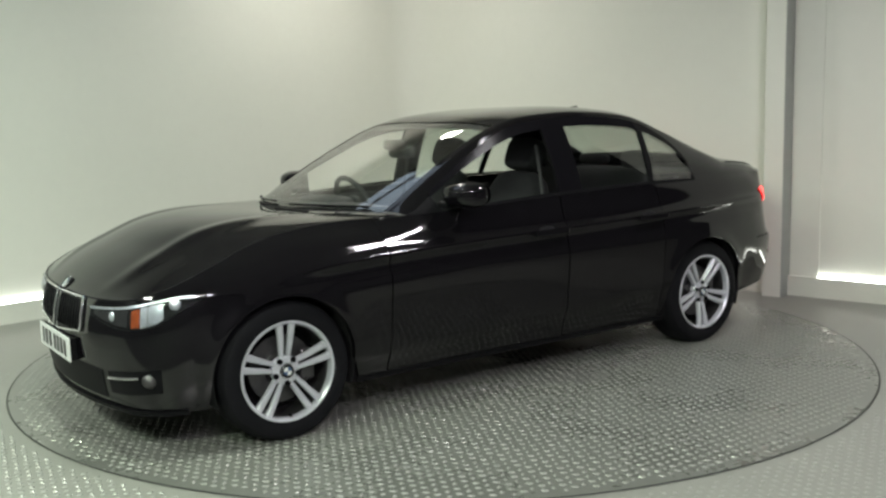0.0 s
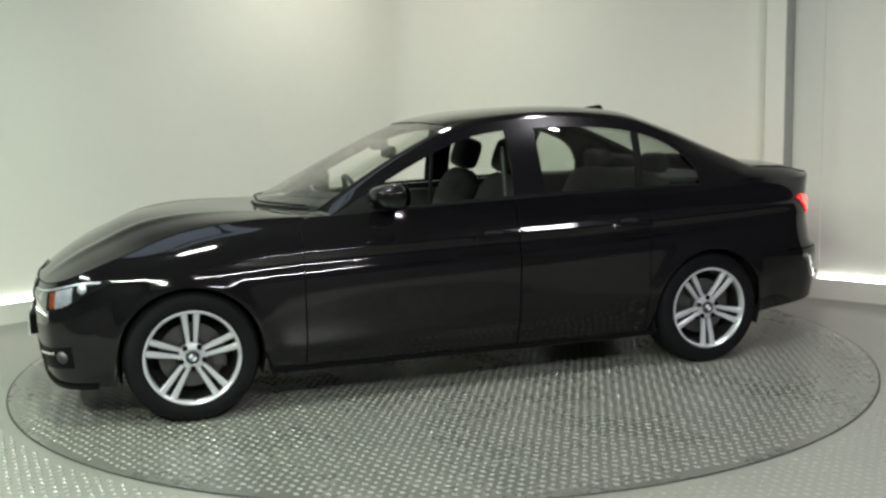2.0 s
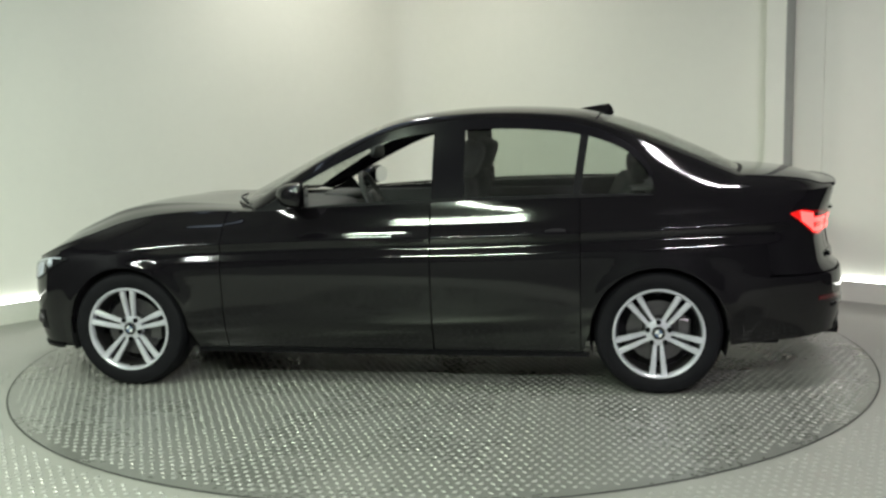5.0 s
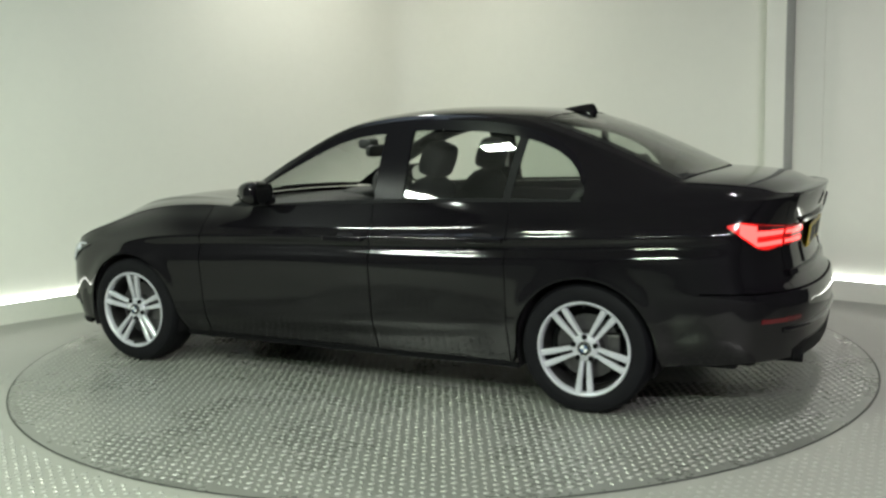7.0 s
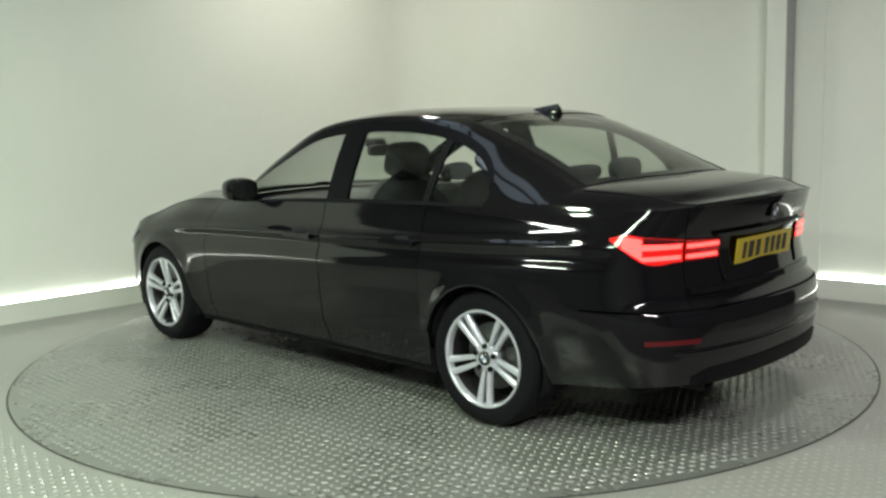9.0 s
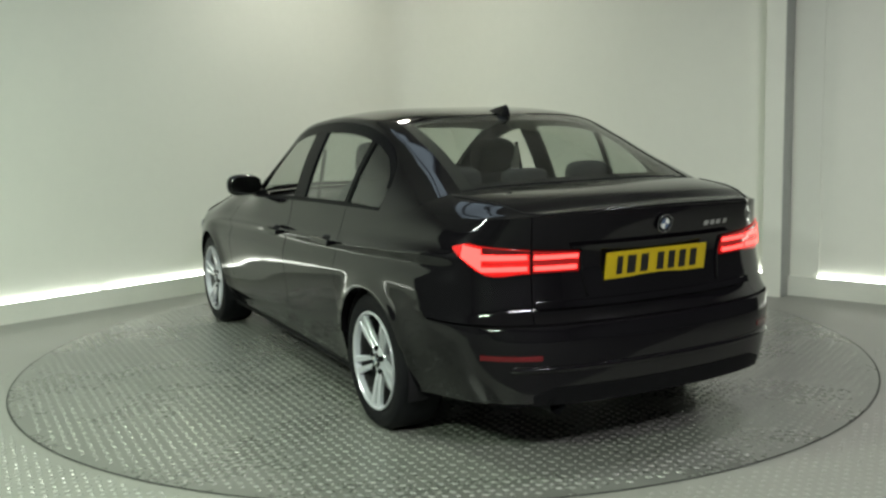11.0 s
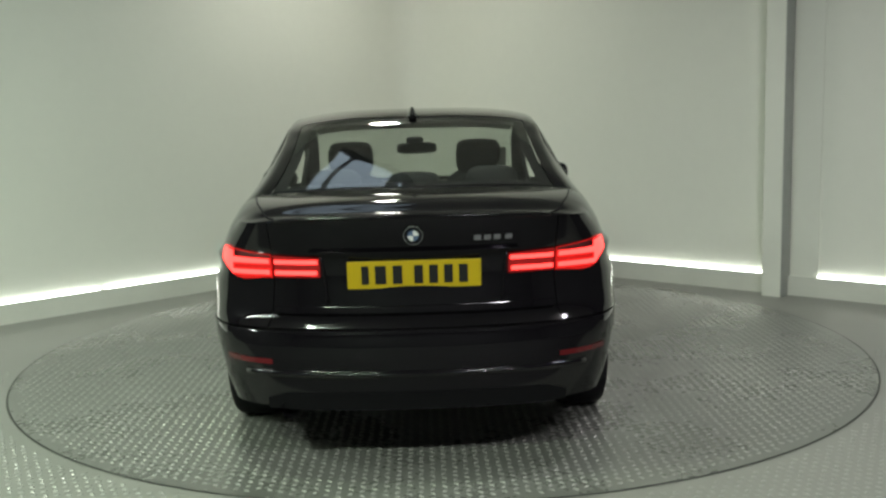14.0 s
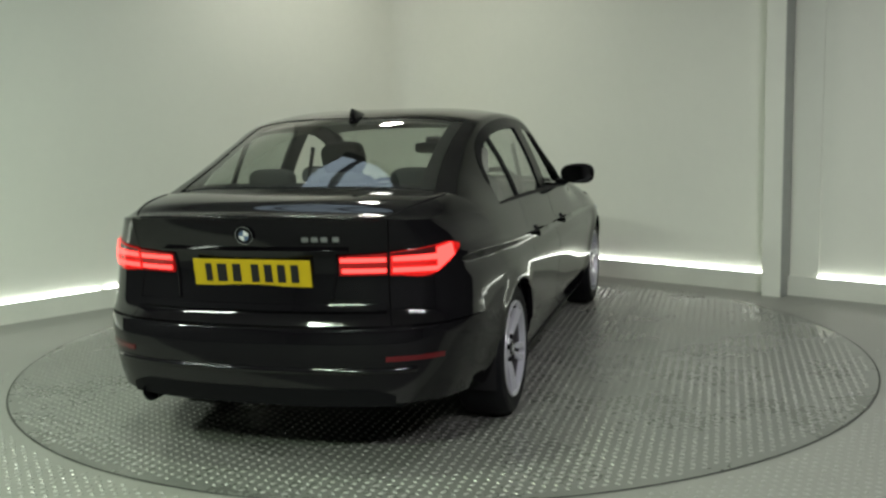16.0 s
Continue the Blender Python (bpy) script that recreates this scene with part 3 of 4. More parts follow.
# number plates: the letters stand as plain bars
def plate(name, x, z, tilt, mat, facing, label):
    bm = bmesh.new()
    add_box(bm, -0.006, 0.0, -0.26, 0.26, -0.0555, 0.0555, bevel=0.002)
    base = part(name, bm, mat, car, label)
    m = pose(x, 0, z, 0, tilt, 0 if facing > 0 else 180)
    base.matrix_local = m
    y = 0.215
    for w in (.048, .048, .048, .048, 0, .052, .060, .040):
        if w:
            box("plate_bar", 0.0006, 0.0022, y - w * 0.86, y - w * 0.14, -0.037, 0.037, INK, base)
            y -= w + 0.010
        else:
            y -= 0.022
    return base


plate("rear_number_plate", -2.326, 0.811, 8, YELLOW, -1, "yellow number plate with black bars")
plate("front_number_plate", 2.172, 0.425, 0, WHITEPLATE, 1, "white number plate with black bars")
box("plate_plinth", 2.105, 2.165, -0.25, 0.25, 0.375, 0.475, BLACK, car)
# plate recess: a lip above and below on the boot
overlay("boot_handle_strip", 15.6, 17.0, lambda u: .893, lambda u: .905, PAINT, boot, 0.020, 0.020, 14, 3, "", 1)
overlay("boot_handle_strip", 15.6, 17.0, lambda u: .893, lambda u: .905, PAINT, boot, 0.020, 0.020, 14, 3, "", -1)
overlay("boot_lower_lip", 15.0, 17.0, lambda u: .665, lambda u: .690, PAINT, boot, 0.018, 0.018, 14, 3, "", 1)
overlay("boot_lower_lip", 15.0, 17.0, lambda u: .665, lambda u: .690, PAINT, boot, 0.018, 0.018, 14, 3, "", -1)
# upright edges of the plate recess
for sd in (1, -1):
    tube("recess_edge", [skin(sd * (15.86 - .10 * t), .700 + .185 * t, .003) for t in lin(0, 1, 8)], 0.006, PAINT, boot, closed=False)
# ledge across the rear bumper
tube("bumper_ledge", [skin(u, .435, -.002) for u in lin(14.5, 17, 14)] + [skin(-u, .435, -.002) for u in lin(17, 14.5, 14)[1:]], 0.014, PAINT, car, closed=False)
# spoiler lip along the boot's rear edge
tube("boot_spoiler_lip", [top_edge(u) + Vector((.004, 0, .002)) for u in lin(15.1, 17, 12)] + [top_edge(-u) + Vector((.004, 0, .002)) for u in lin(17, 15.1, 12)[1:]], 0.009, PAINT, boot, closed=False)


def roundel(parent, m, r):
    """Plain round badge in blue, white and chrome."""
    bm = bmesh.new()
    bmesh.ops.create_cone(bm, cap_ends=True, segments=40, radius1=r, radius2=r * .96, depth=0.006)
    bm.transform(m)
    b = part("badge", bm, BLACK, parent, "plain round badge", smooth=False)
    for q in range(4):
        bm = bmesh.new()
        c = bm.verts.new((0, 0, 0.0042))
        ring = [bm.verts.new((r * .6 * math.cos(a), r * .6 * math.sin(a), 0.0042)) for a in np.linspace(q * math.pi / 2, (q + 1) * math.pi / 2, 9)]
        for k in range(8):
            bm.faces.new((c, ring[k], ring[k + 1]))
        bm.transform(m)
        part("badge_quarter", bm, BLUE if q % 2 else WHITE, b)
    pts = [m @ Vector((r * math.cos(a), r * math.sin(a), 0.003)) for a in np.linspace(0, 2 * math.pi, 36, endpoint=False)]
    tube("badge_rim", pts, r * 0.05, CHROME, b)


roundel(boot, Matrix.Translation((-2.371, 0, .968)) @ pose(0, 0, 0, 90, 0, -90) @ pose(0, 0, 0, 12, 0, 0), 0.036)
# model lettering as small chrome bars
for k in range(4):
    u = 16.24 - 0.135 * k - (0.03 if k == 3 else 0.0)
    overlay("lettering_bar", u - 0.095, u, lambda u: .940, lambda u: .960, CHROME, boot, 0.003, 0.004, 3, 2, "small chrome lettering bar", -1)

# front: grille, headlamps, intakes
for sd in (1, -1):
    G = overlay("kidney_grille", .12, 1.28, ramp(.492, .52, .12, 1.28), lambda u: .664, BLACK, car, 0.004, 0.012, 10, 5, "black kidney grille", sd)
    ring = [skin(sd * u, ramp(.492, .52, .12, 1.28)(u), .008) for u in lin(.12, 1.26, 8)] + [skin(sd * 1.31, z, .008) for z in (.55, .59, .635)]
    ring += [skin(sd * u, .667, .008) for u in lin(1.26, .12, 8)] + [skin(sd * .09, z, .008) for z in (.63, .58, .53)]
    tube("grille_frame", ring, 0.006, CHROME, G, "chrome grille frame")
    for u in lin(.2, 1.2, 9):
        tube("grille_slat", [skin(sd * u, z, .007) for z in (.52, .59, .655)], 0.004, GLOSSBLACK, G, closed=False, sides=6)
    lo = spline([1.6, 2.2, 3.0, 3.7, 4.3, 4.75], [.606, .578, .566, .588, .650, .694])
    hi = spline([1.6, 2.2, 3.0, 3.7, 4.3, 4.75], [.640, .650, .668, .690, .706, .706])
    H = overlay("headlamp", 1.6, 4.75, lambda u: float(lo(u)), lambda u: float(hi(u)), BLACK, car, 0.002, 0.004, 28, 8, "clear headlamp with silver reflectors", sd)
    for k, (u0, u1) in enumerate(((3.28, 3.38), (3.38, 3.48), (3.50, 3.60), (3.60, 3.70), (3.70, 3.79), (3.79, 3.88))):
        lift = (.0045, .003, .005, .0035, .0045, .003)[k]
        overlay("reflector", u0, u1, lambda u: float(lo(u)) + .009 + .002 * (k % 2), lambda u: float(hi(u)) - .016, LAMPINNER, H, lift, 0.003, 4, 5, "", sd)
    overlay("indicator", 3.02, 3.26, lambda u: float(lo(u)) + .012, lambda u: float(hi(u)) - .02, AMBER, H, 0.004, 0.003, 8, 5, "amber indicator", sd)
    overlay("inner_bezel", 1.75, 2.9, lambda u: float(lo(u)) + .014, lambda u: float(hi(u)) - .016, DISC, H, 0.004, 0.003, 10, 5, "", sd)
    overlay("brow", 1.6, 4.55, lambda u: float(hi(u)) - .010, lambda u: float(hi(u)) - .001, LAMPINNER, H, 0.004, 0.003, 24, 3, "", sd)
    for uc in (2.4, 4.15):
        bm = bmesh.new()
        bmesh.ops.create_uvsphere(bm, u_segments=20, v_segments=10, radius=0.030, matrix=Matrix.Translation(skin(sd * uc, (float(lo(uc)) + float(hi(uc))) / 2, -0.018)))
        part("projector", bm, LAMPINNER, H, smooth=True)
    overlay("lamp_cover", 1.6, 4.75, lambda u: float(lo(u)), lambda u: float(hi(u)), CLEAR, H, 0.010, 0.0, 28, 8, "clear lamp cover", sd)
    overlay("side_intake", 2.15, 3.75, ramp(.275, .30, 2.15, 3.75), ramp(.375, .405, 2.15, 3.75), BLACK, car, 0.003, 0.006, 14, 5, "black side intake", sd)
    tube("intake_blade", [skin(sd * u, ramp(.345, .365, 2.2, 3.1)(u), .008) for u in lin(2.2, 3.15, 10)], 0.007, CHROME, car, "bright intake blade", closed=False)
    bm = bmesh.new()
    bmesh.ops.create_uvsphere(bm, u_segments=20, v_segments=10, radius=0.034, matrix=Matrix.Translation(skin(sd * 3.4, .352, -.012)))
    part("fog_lamp", bm, DISC, car, "round fog lamp", smooth=True)
    overlay("lower_intake", 0.0, 1.95, lambda u: .245, ramp(.385, .37, 0, 2), BLACK, car, 0.003, 0.006, 14, 5, "black lower intake", sd)
    overlay("front_lip", 0.0, 4.3, lambda u: .192, lambda u: .212, BLACK, car, 0.012, 0.012, 26, 3, "", sd)
    overlay("rear_skirt", 14.9, 17.0, lambda u: .288, ramp(.33, .36, 14.9, 15.3), BLACK, car, 0.004, 0.006, 24, 4, "satin black rear skirt", sd)
    overlay("sill_strip", 6.95, 10.15, lambda u: .186, lambda u: .212, BLACK, car, 0.006, 0.010, 30, 3, "black sill strip", sd)
roundel(car, Matrix.Translation((2.098, 0, .690)) @ pose(0, 0, 0, 0, 50, 0), 0.040)

# door handles
for (sd, k), d in DOORS.items():
    uh = at_x((-0.12, -0.90)[k])
    z = float(CREASE(uh)) - 0.004
    p = skin(sd * uh, z)
    bm = bmesh.new()
    add_box(bm, p.x - .118, p.x + .118, abs(p.y) + .020, abs(p.y) + .042, z - .018, z + .015, bevel=0.008)
    for e in (-.09, .09):
        add_box(bm, p.x + e - .02, p.x + e + .02, abs(p.y) - .012, abs(p.y) + .022, z - .012, z + .010, bevel=0.004)
    for v in bm.verts:
        v.co.y *= sd
    part("door_handle", bm, PAINT, d, smooth=False)
    # Dark matt ellipsoid imitates the shaded recess behind the handle.
    bm = bmesh.new()
    bmesh.ops.create_uvsphere(bm, u_segments=20, v_segments=10, radius=1.0, matrix=Matrix.Translation((p.x, p.y - sd * .012, z)) @ Matrix.Diagonal((.075, .014, .028, 1)))
    part("shaded_cup", bm, DARK, d, smooth=True)

# door mirrors
for sd in (1, -1):
    bm = bmesh.new()
    bmesh.ops.create_uvsphere(bm, u_segments=28, v_segments=16, radius=1.0)
    for v in bm.verts:
        x, y, z = v.co
        x = x if x > 0 else x * 0.35
        w = 1 + 0.12 * y
        z = math.copysign(abs(z) ** 0.72, z)
        y = math.copysign(abs(y) ** 0.75, y)
        v.co = Vector((.41 + .115 * x - .02 * y, sd * (.905 + .112 * y), 1.035 + .064 * z * w))
    M = part("door_mirror", bm, PAINT, car, "black door mirror", smooth=True)
    bm = bmesh.new()
    bmesh.ops.create_circle(bm, segments=28, radius=1.0, cap_ends=True)
    for v in bm.verts:
        x, y, z = v.co
        y, z = math.copysign(abs(x) ** .75, x), math.copysign(abs(y) ** .72, y)
        v.co = Vector((.3675 - .018 * y, sd * (.905 + .098 * y), 1.035 + .053 * z))
    part("mirror_glass", bm, CHROME, M, "mirror glass")
    box("mirror_arm", .40, .50, min(sd * .76, sd * .84), max(sd * .76, sd * .84), .965, 1.0, BLACK, M, bevel=0.01)

# aerial fin, wipers, exhaust
rows = []
for t in lin(0, 1, 15):                               # a shark fin: long low nose, tall blunt tail
    x = -.985 - .195 * t
    h = -.012 + .076 * t ** .9 if t < .86 else .046 * (1 - ((t - .86) / .14) ** 2) + .008
    w = .034 * math.sin(math.pi * (.12 + .76 * t)) ** .6
    base = 1.434 - .042 * t
    rows.append([Vector((x - .030 * k * t, w * (1 - .80 * k ** 1.5) * q, base + (h + .016) * k)) for q, k in
                 ((1, 0), (1, .3), (1, .62), (1, .88), (.55, 1), (-.55, 1), (-1, .88), (-1, .62), (-1, .3), (-1, 0))])
bm = bmesh.new()
vs = grid_bm(bm, rows)
bm.faces.new(vs[0]), bm.faces.new(vs[-1][::-1])
part("aerial_fin", bm, PAINT, car, "black roof aerial fin", smooth=True)
for y0, y1 in ((-.62, -.08), (.10, .62)):
    pts = [crown(.05 + .04 * t, (y0 + (y1 - y0) * t) / .74, .008) for t in lin(0, 1, 8)]
    tube("wiper", pts, 0.0055, BLACK, car, "black wiper", closed=False)
bm = bmesh.new()
bmesh.ops.create_cone(bm, cap_ends=False, segments=28, radius1=.038, radius2=.038, depth=.16, matrix=pose(-2.255, .50, .290, 0, 90, 0))
bmesh.ops.create_cone(bm, cap_ends=True, segments=28, radius1=.033, radius2=.033, depth=.02, matrix=pose(-2.25, .50, .290, 0, 90, 0))
part("exhaust_pipe", bm, BLACK, car, "dark exhaust tailpipe", smooth=False)
box("silencer", -2.14, -1.90, .18, .58, .225, .33, DARK, car, bevel=0.03)

# underside and wheel housings
box("underbody", -2.05, 1.86, -.54, .54, .195, .32, DARK, car, bevel=0.02)
box("floor_pan", -1.02, 1.02, -.80, .80, .20, .34, DARK, car, bevel=0.02)
box("boot_floor", -2.16, -1.80, -.60, .60, .34, .58, DARK, car, bevel=0.02)
for xc in (AXLE, -AXLE):
    for sd in (1, -1):
        bm = bmesh.new()
        arc = lin(-0.35, math.pi + 0.35, 33)
        R = ARCH_R + 0.004
        rows = [[Vector((xc + R * math.cos(a), sd * y, HUB_Z + R * math.sin(a))) for a in arc] for y in (.862, .60, .55)]
        rows.append([Vector((xc, sd * .55, HUB_Z))] * len(arc))
        grid_bm(bm, rows)
        part("wheel_housing", bm, DARK, car, "dark wheel housing", smooth=True)


# ---- wheels ----
def lathe(profile, n=64):
    """Grid of points turned about the y axis; profile in (radius, y)."""
    return [[Vector((r * math.cos(a), y, r * math.sin(a))) for r, y in profile] for a in np.linspace(0, 2 * math.pi, n + 1)]


def wheel(x, sd):
    W = sheet("wheel", [lathe([(.224, .005), (.228, .012), (.2265, .019), (.2195, .020), (.2125, .012), (.2085, -.012)])],
              ALLOY, car, "silver five double-spoke alloy wheel", angle=30)
    W.matrix_local = pose(x, sd * .862, HUB_Z, 0, 0, 0 if sd > 0 else 180)
    ty = sheet("tyre", [lathe([(.214, .000), (.225, .010), (.240, .017), (.275, .020), (.298, .012), (.310, -.004), (.3175, -.025), (.3185, -.06), (.318, -.065), (.3185, -.07),
                               (.3185, -.11), (.318, -.115), (.3185, -.12), (.3175, -.165), (.310, -.188), (.298, -.202), (.27, -.21), (.24, -.2), (.214, -.188)])], RUBBER, W, "black tyre")
    # Barrel is coloured darker than the lip to deepen shade behind the spokes.
    sheet("rim_barrel", [lathe([(.2085, -.012), (.205, -.03), (.200, -.09), (.205, -.17), (.222, -.185)])], DISC, W, "inner rim, coloured darker for the shade behind the spokes", angle=30)
    sheet("brake_disc", [lathe([(.155, -.075), (.155, -.068), (.08, -.066), (.07, -.05), (.0, -.05)], 48)], DISC, W, "steel brake disc")
    # Dark disc stands in for the shaded inside of the wheel.
    sheet("shaded_wheel_back", [lathe([(.205, -.13), (.0, -.13)], 32)], DARK, W)
    bm = bmesh.new()
    add_box(bm, -.16, -.09, -.10, -.045, -.07, .07, bevel=0.012)
    part("brake_caliper", bm, DISC, W)
    for k in range(5):
        a0 = math.pi / 2 * (1 if x > 0 else -1) + k * 2 * math.pi / 5
        for e in (-1, 1):
            bm = bmesh.new()
            rows = []
            for t in lin(0, 1, 9):
                r = .050 + t * (.2145 - .050)
                off = e * (.0150 + .0150 * t)                 # the two arms spread towards the rim
                half = .0098 + .0065 * t
                y = .004 - .018 * (1 - t) ** 2 + .010 * t - .004
                row = []
                for q, h in ((-1, -.020), (-1, -.004), (-.62, .003), (.62, .003), (1, -.004), (1, -.020)):
                    tx = off + q * half
                    row.append(Vector((r * math.cos(a0) - tx * math.sin(a0), y + h, r * math.sin(a0) + tx * math.cos(a0))))
                rows.append(row)
            grid_bm(bm, rows)
            part("spoke", bm, ALLOY, W, smooth=False)
    sheet("hub", [lathe([(.066, -.045), (.068, -.020), (.062, -.010), (.050, -.006), (.034, -.004), (.0, -.003)], 40)], ALLOY, W, angle=30)
    sheet("hub_cap", [lathe([(.034, -.004), (.033, .002), (.028, .004), (0, .0045)], 32)], BLACK, W, "dark hub cap")
    tube("hub_ring", [Vector((.030 * math.cos(a), .0035, .030 * math.sin(a))) for a in np.linspace(0, 2 * math.pi, 28, endpoint=False)], .0022, CHROME, W)
    for q in range(4):
        bm = bmesh.new()
        c = bm.verts.new((0, .0052, 0))
        ring = [bm.verts.new((.019 * math.cos(a), .0052, .019 * math.sin(a))) for a in np.linspace(q * math.pi / 2, (q + 1) * math.pi / 2, 7)]
        for k in range(6):
            bm.faces.new((c, ring[k], ring[k + 1]))
        part("cap_quarter", bm, BLUE if q % 2 else WHITE, W)
    bm = bmesh.new()
    a = math.pi / 2 * (-1 if x > 0 else 1)
    bmesh.ops.create_cone(bm, cap_ends=True, segments=10, radius1=.006, radius2=.0045, depth=.022, matrix=Matrix.Translation((.200 * math.cos(a), .012, .200 * math.sin(a))) @ pose(0, 0, 0, -90))
    part("tyre_valve", bm, BLACK, W, "small black tyre valve")
    for k in range(5):
        a = math.pi / 2 * (-1 if x > 0 else 1) + k * 2 * math.pi / 5
        bm = bmesh.new()
        bmesh.ops.create_cone(bm, cap_ends=True, segments=12, radius1=.0125, radius2=.0125, depth=.012, matrix=Matrix.Translation((.056 * math.cos(a), -.004, .056 * math.sin(a))) @ pose(0, 0, 0, 90))
        part("wheel_bolt", bm, BLACK, W, "dark wheel bolt")
    return W


for x in (AXLE, -AXLE):
    for sd in (1, -1):
        wheel(x, sd)


# ---- cabin ----
def blob(bm, c, r, power=2.6, m=None):
    """A rounded block."""
    out = bmesh.ops.create_uvsphere(bm, u_segments=20, v_segments=12, radius=1.0)
    for v in out["verts"]:
        p = v.co
        q = Vector([math.copysign(abs(k) ** (2 / power), k) for k in p])
        v.co = Vector((c[0] + r[0] * q.x, c[1] + r[1] * q.y, c[2] + r[2] * q.z))
        if m is not None:
            v.co = m @ v.co


def seat(x, y):
    base = Matrix.Translation((x, y, 0))
    bm = bmesh.new()
    blob(bm, (0.10, 0, .50), (.27, .25, .085), 3.5, base)
    st = part("seat", bm, CLOTH, car, "black cloth front seat", smooth=True)
    bm = bmesh.new()
    lean = base @ Matrix.Translation((-.05, 0, .475)) @ pose(0, 0, 0, 0, -20, 0)
    blob(bm, (.01, 0, .32), (.095, .245, .33), 3.2, lean)
    part("seat_back", bm, CLOTH, st, smooth=True)
    bm = bmesh.new()
    blob(bm, (.03, 0, .745), (.068, .130, .096), 4.0, lean)
    part("headrest", bm, CLOTH, st, smooth=True)
    for e in (-.05, .05):
        tube("headrest_post", [lean @ Vector((0.01, e, z)) for z in (.58, .70)], .007, CHROME, st, closed=False)


for y in (.37, -.37):
    seat(-.14, y)
bm = bmesh.new()
blob(bm, (-.83, 0, .50), (.28, .62, .10), 5)
bench = part("rear_bench", bm, CLOTH, car, "black cloth rear bench", smooth=True)
bm = bmesh.new()
blob(bm, (0, 0, .30), (.08, .62, .31), 5, Matrix.Translation((-1.08, 0, .50)) @ pose(0, 0, 0, 0, -24, 0))
part("bench_back", bm, CLOTH, bench, smooth=True)
for y in (.38, -.38, 0):
    bm = bmesh.new()
    blob(bm, (-1.34, y, 1.115), (.05, .125, .062 if y else .04), 3)
    part("headrest", bm, CLOTH, bench, smooth=True)
sheet("parcel_shelf", [[[Vector((x, y, 1.035)) for y in lin(-.62, .62, 5)] for x in (-1.28, -1.86)]], PLASTIC, car, thick=.02)
sheet("headlining", [[[crown(s, b, -.035) for b in lin(.93, -.93, 21)] for s in lin(S_HEAD - .05, S_REAR, 14)]], ROOFLINER, car, "grey headlining")
bm = bmesh.new()
blob(bm, (.62, 0, .82), (.26, .68, .13), 4)
blob(bm, (.50, -.37, .93), (.12, .20, .045), 3)
part("dashboard", bm, PLASTIC, car, "dark grey dashboard", smooth=True)
sheet("scuttle", [[[Vector((x, y, .945 - .03 * (abs(y) / .7) ** 2)) for y in lin(-.68, .68, 9)] for x in (.55, .96)]], BLACK, car, thick=.01)
wc = Matrix.Translation((.30, -.37, .90)) @ pose(0, 0, 0, 0, -66, 0)
sw = tube("steering_wheel", [wc @ Vector((.185 * math.cos(a), .185 * math.sin(a), 0)) for a in np.linspace(0, 2 * math.pi, 40, endpoint=False)], .016, PLASTIC, car, "black three-spoke steering wheel")
bm = bmesh.new()
blob(bm, (0, 0, 0), (.065, .075, .025), 3, wc)
add_box(bm, -.02, .02, -.175, .175, -.012, .008, wc)
add_box(bm, -.175, 0, -.02, .02, -.012, .008, wc)
part("wheel_boss", bm, PLASTIC, sw, smooth=False)
bm = bmesh.new()
blob(bm, (.19, -.01, 1.222), (.022, .128, .036), 4)
rm = part("rear_view_mirror", bm, PLASTIC, car, "dark rear-view mirror", smooth=True)
bm = bmesh.new()
blob(bm, (.25, 0, 1.265), (.05, .055, .03), 4)
part("mirror_mount", bm, PLASTIC, rm, smooth=True)
for sd in (1, -1):
    rows = [[Vector((OUTLINE(u)[0], sd * (.80 - .05 * t), .40 + .545 * t)) for t in lin(0, 1, 5)] for u in columns(d1 + .05, d3)]
    sheet("door_card", [rows], PLASTIC, car, "dark door lining", thick=.02)
    tube("seat_belt", [Vector((-.27, sd * (.74 - .11 * t), .7 + .55 * t)) for t in lin(0, 1, 6)], .012, PLASTIC, car, "dark seat belt", closed=False, sides=6)
box("console", -.55, .55, -.11, .11, .36, .62, PLASTIC, car, bevel=0.03)
box("firewall", .86, .90, -.74, .74, .30, .92, DARK, car)
box("boot_bulkhead", -1.42, -1.36, -.70, .70, .35, 1.02, DARK, car)
box("paper_tag", -.46, -.456, -.53, -.475, 1.10, 1.235, PAPER, car, label="white paper tag hung behind the screen")


# ---- turntable ----
turntable = new("turntable")
bm = bmesh.new()
bmesh.ops.create_circle(bm, segments=160, radius=TABLE_R, cap_ends=True)
for v in bm.verts:
    v.co.z = 0.004
part("deck", bm, STEEL, turntable)
bm = bmesh.new()
inner = [bm.verts.new((TABLE_R * math.cos(a), TABLE_R * math.sin(a), 0.005)) for a in np.linspace(0, 2 * math.pi, 160, endpoint=False)]
outer = [bm.verts.new(((TABLE_R + 0.009) * math.cos(a), (TABLE_R + 0.009) * math.sin(a), 0.003)) for a in np.linspace(0, 2 * math.pi, 160, endpoint=False)]
for k in range(160):
    bm.faces.new((inner[k], inner[k - 1], outer[k - 1], outer[k]))
part("edge_joint", bm, GAP, turntable, "dark gap round the turntable's rim")


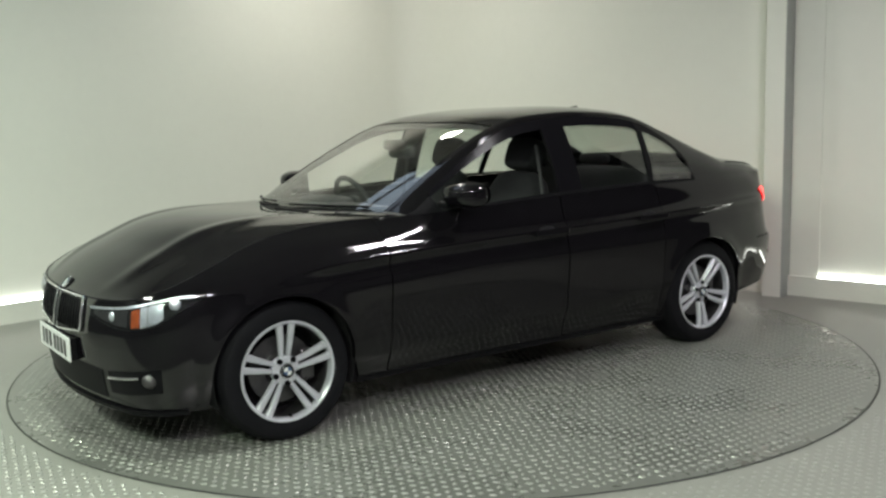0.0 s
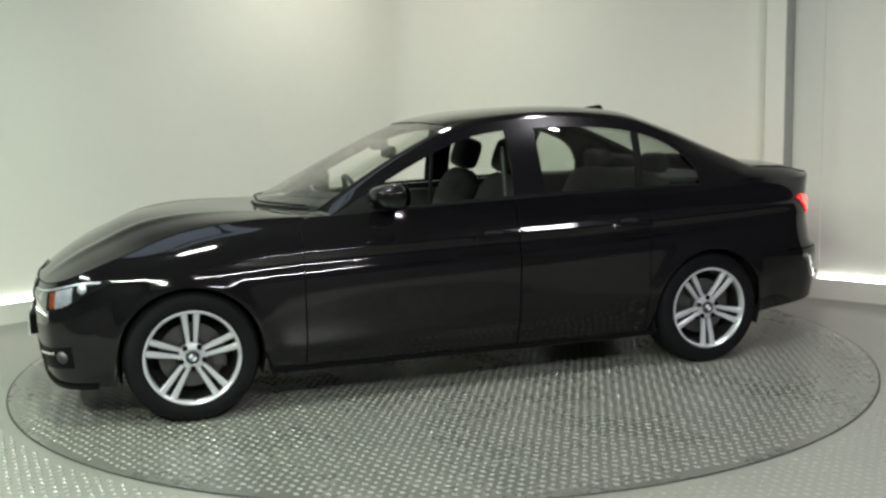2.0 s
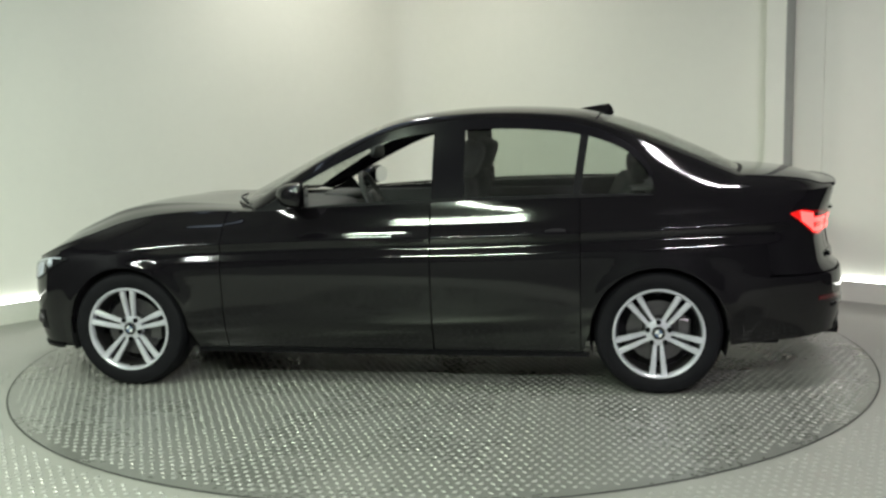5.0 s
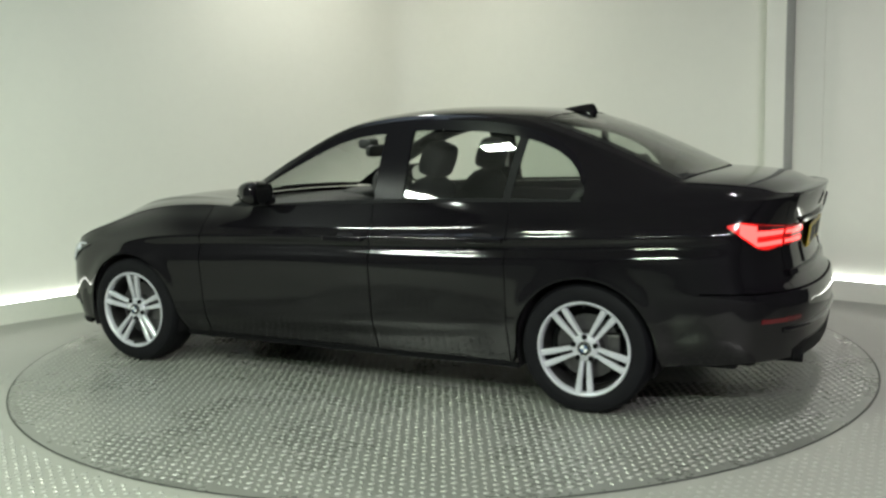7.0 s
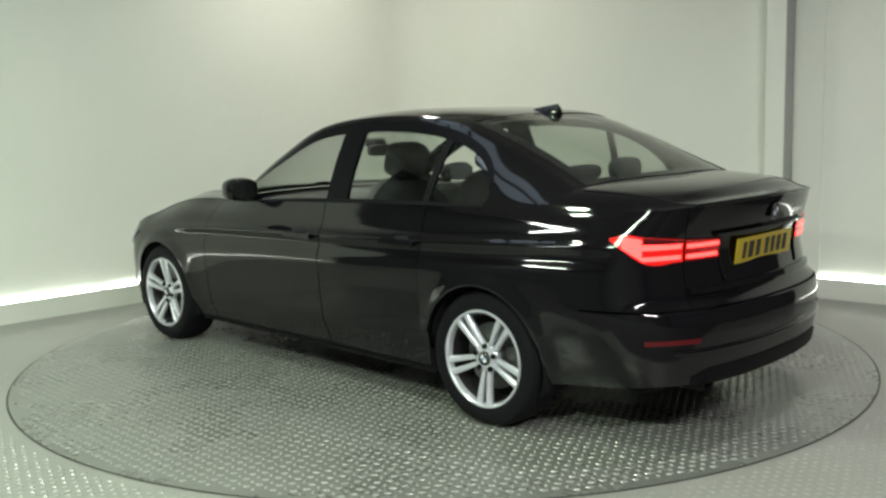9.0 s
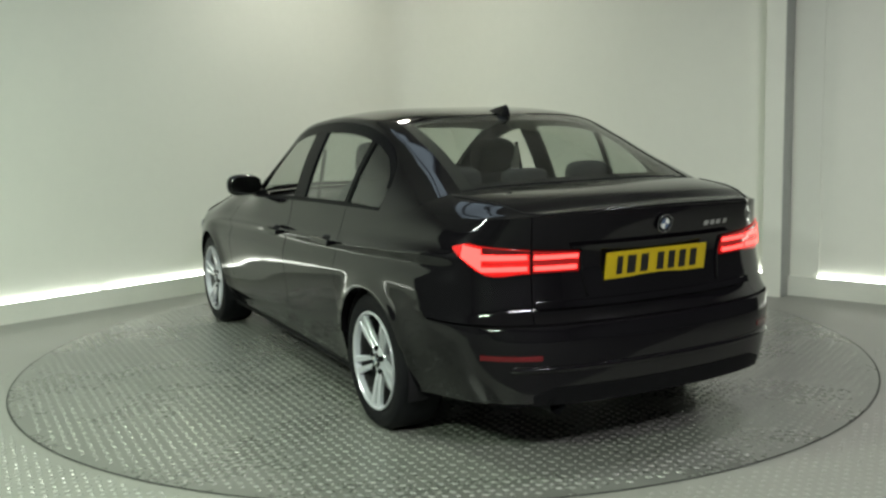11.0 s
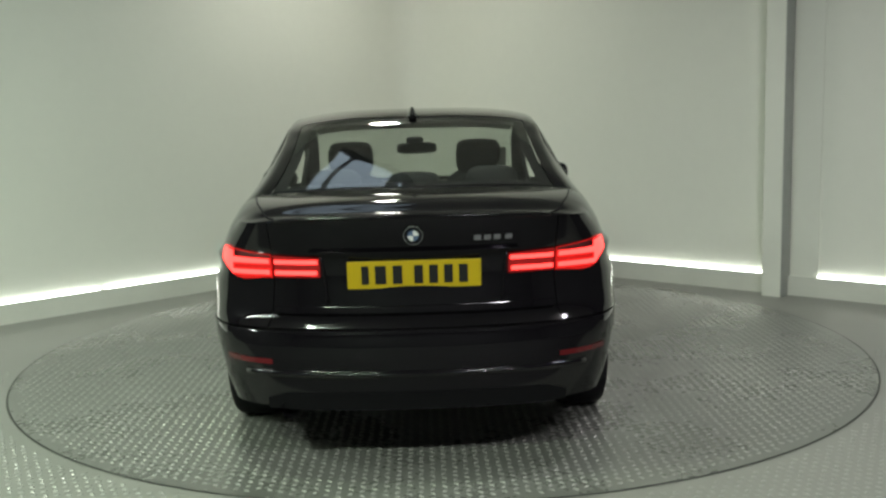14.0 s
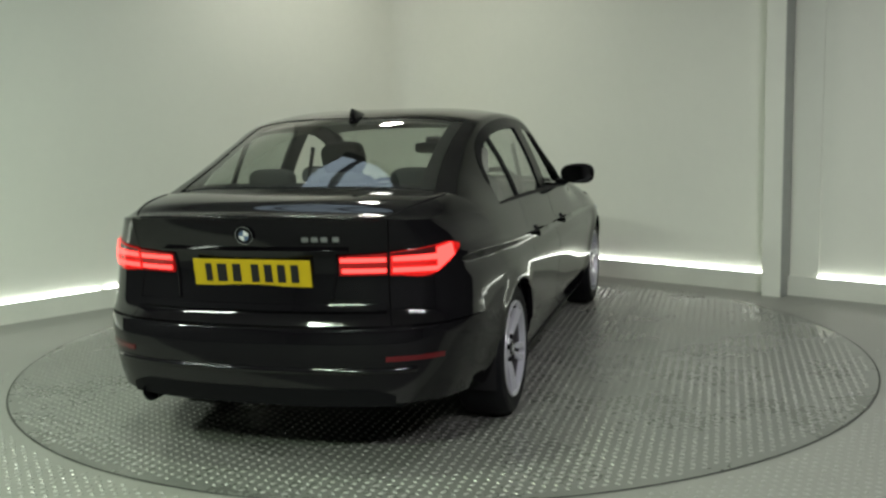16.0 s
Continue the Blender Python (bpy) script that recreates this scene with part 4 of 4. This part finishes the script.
def studs(name, parent, keep, span, base, label):
    """Raised teardrops in a staggered grid, all in one mesh."""
    verts, faces = [], []
    step = 0.045
    n = int(span / step) + 3
    for i in range(-n, n + 1):
        for j in range(-n, n + 1):
            x, y = i * step + (j % 2) * step / 2, j * step
            if not keep(x, y):
                continue
            a = radians(45 if (i + j) % 2 else -45)
            L, W, H = 0.0165, 0.0112, 0.0042
            c, s = math.cos(a), math.sin(a)
            k = len(verts)
            for dx, dy, z in ((-L, 0, base), (0, -W, base), (L, 0, base), (0, W, base), (-L * 0.5, 0, base + H), (L * 0.5, 0, base + H)):
                verts.append((x + c * dx - s * dy, y + s * dx + c * dy, z))
            faces += [(k, k + 1, k + 4), (k + 1, k + 5, k + 4), (k + 1, k + 2, k + 5), (k + 2, k + 3, k + 5), (k + 3, k + 4, k + 5), (k + 3, k, k + 4)]
    me = bpy.data.meshes.new(name)
    me.from_pydata(verts, [], faces)
    me.materials.append(STUD)
    ob = new(name, me)
    ob.parent = parent
    return tagged(ob, label, kind="stuff")


def on_floor(x, y):
    """Floor round the turntable, before the walls."""
    left = (CORNER - LEFT_END).normalized()
    right = (RIGHT_END - CORNER).normalized()
    return (x * x + y * y > (TABLE_R + 0.06) ** 2 and -2.72 < y < -0.4 and abs(x) < 3.4
            and -left.y * (x - CORNER.x) + left.x * (y - CORNER.y) < -0.03 and -right.y * (x - CORNER.x) + right.x * (y - CORNER.y) < -0.03)


studs("tread_stud", turntable, lambda x, y: x * x + y * y < (TABLE_R - 0.05) ** 2, TABLE_R, 0.004, "raised bright tread studs")
studs("floor_stud", None, on_floor, 4.0, 0.0, "raised worn tread studs on the floor round the turntable")
tagged(turntable, "round steel turntable with studded tread plate, set flush in the floor", "turntable")


def motions():
    car_rows, table_rows = [], []
    for k in range(33):
        t = k * 0.5
        turn = Matrix.Rotation(radians(START + SPIN * t), 4, "Z")
        table_rows.append((t, turn))
        car_rows.append((t, turn @ Matrix.Translation(CAR_ON_TABLE)))
    walk(turntable, table_rows)
    walk(car, car_rows)


motions()
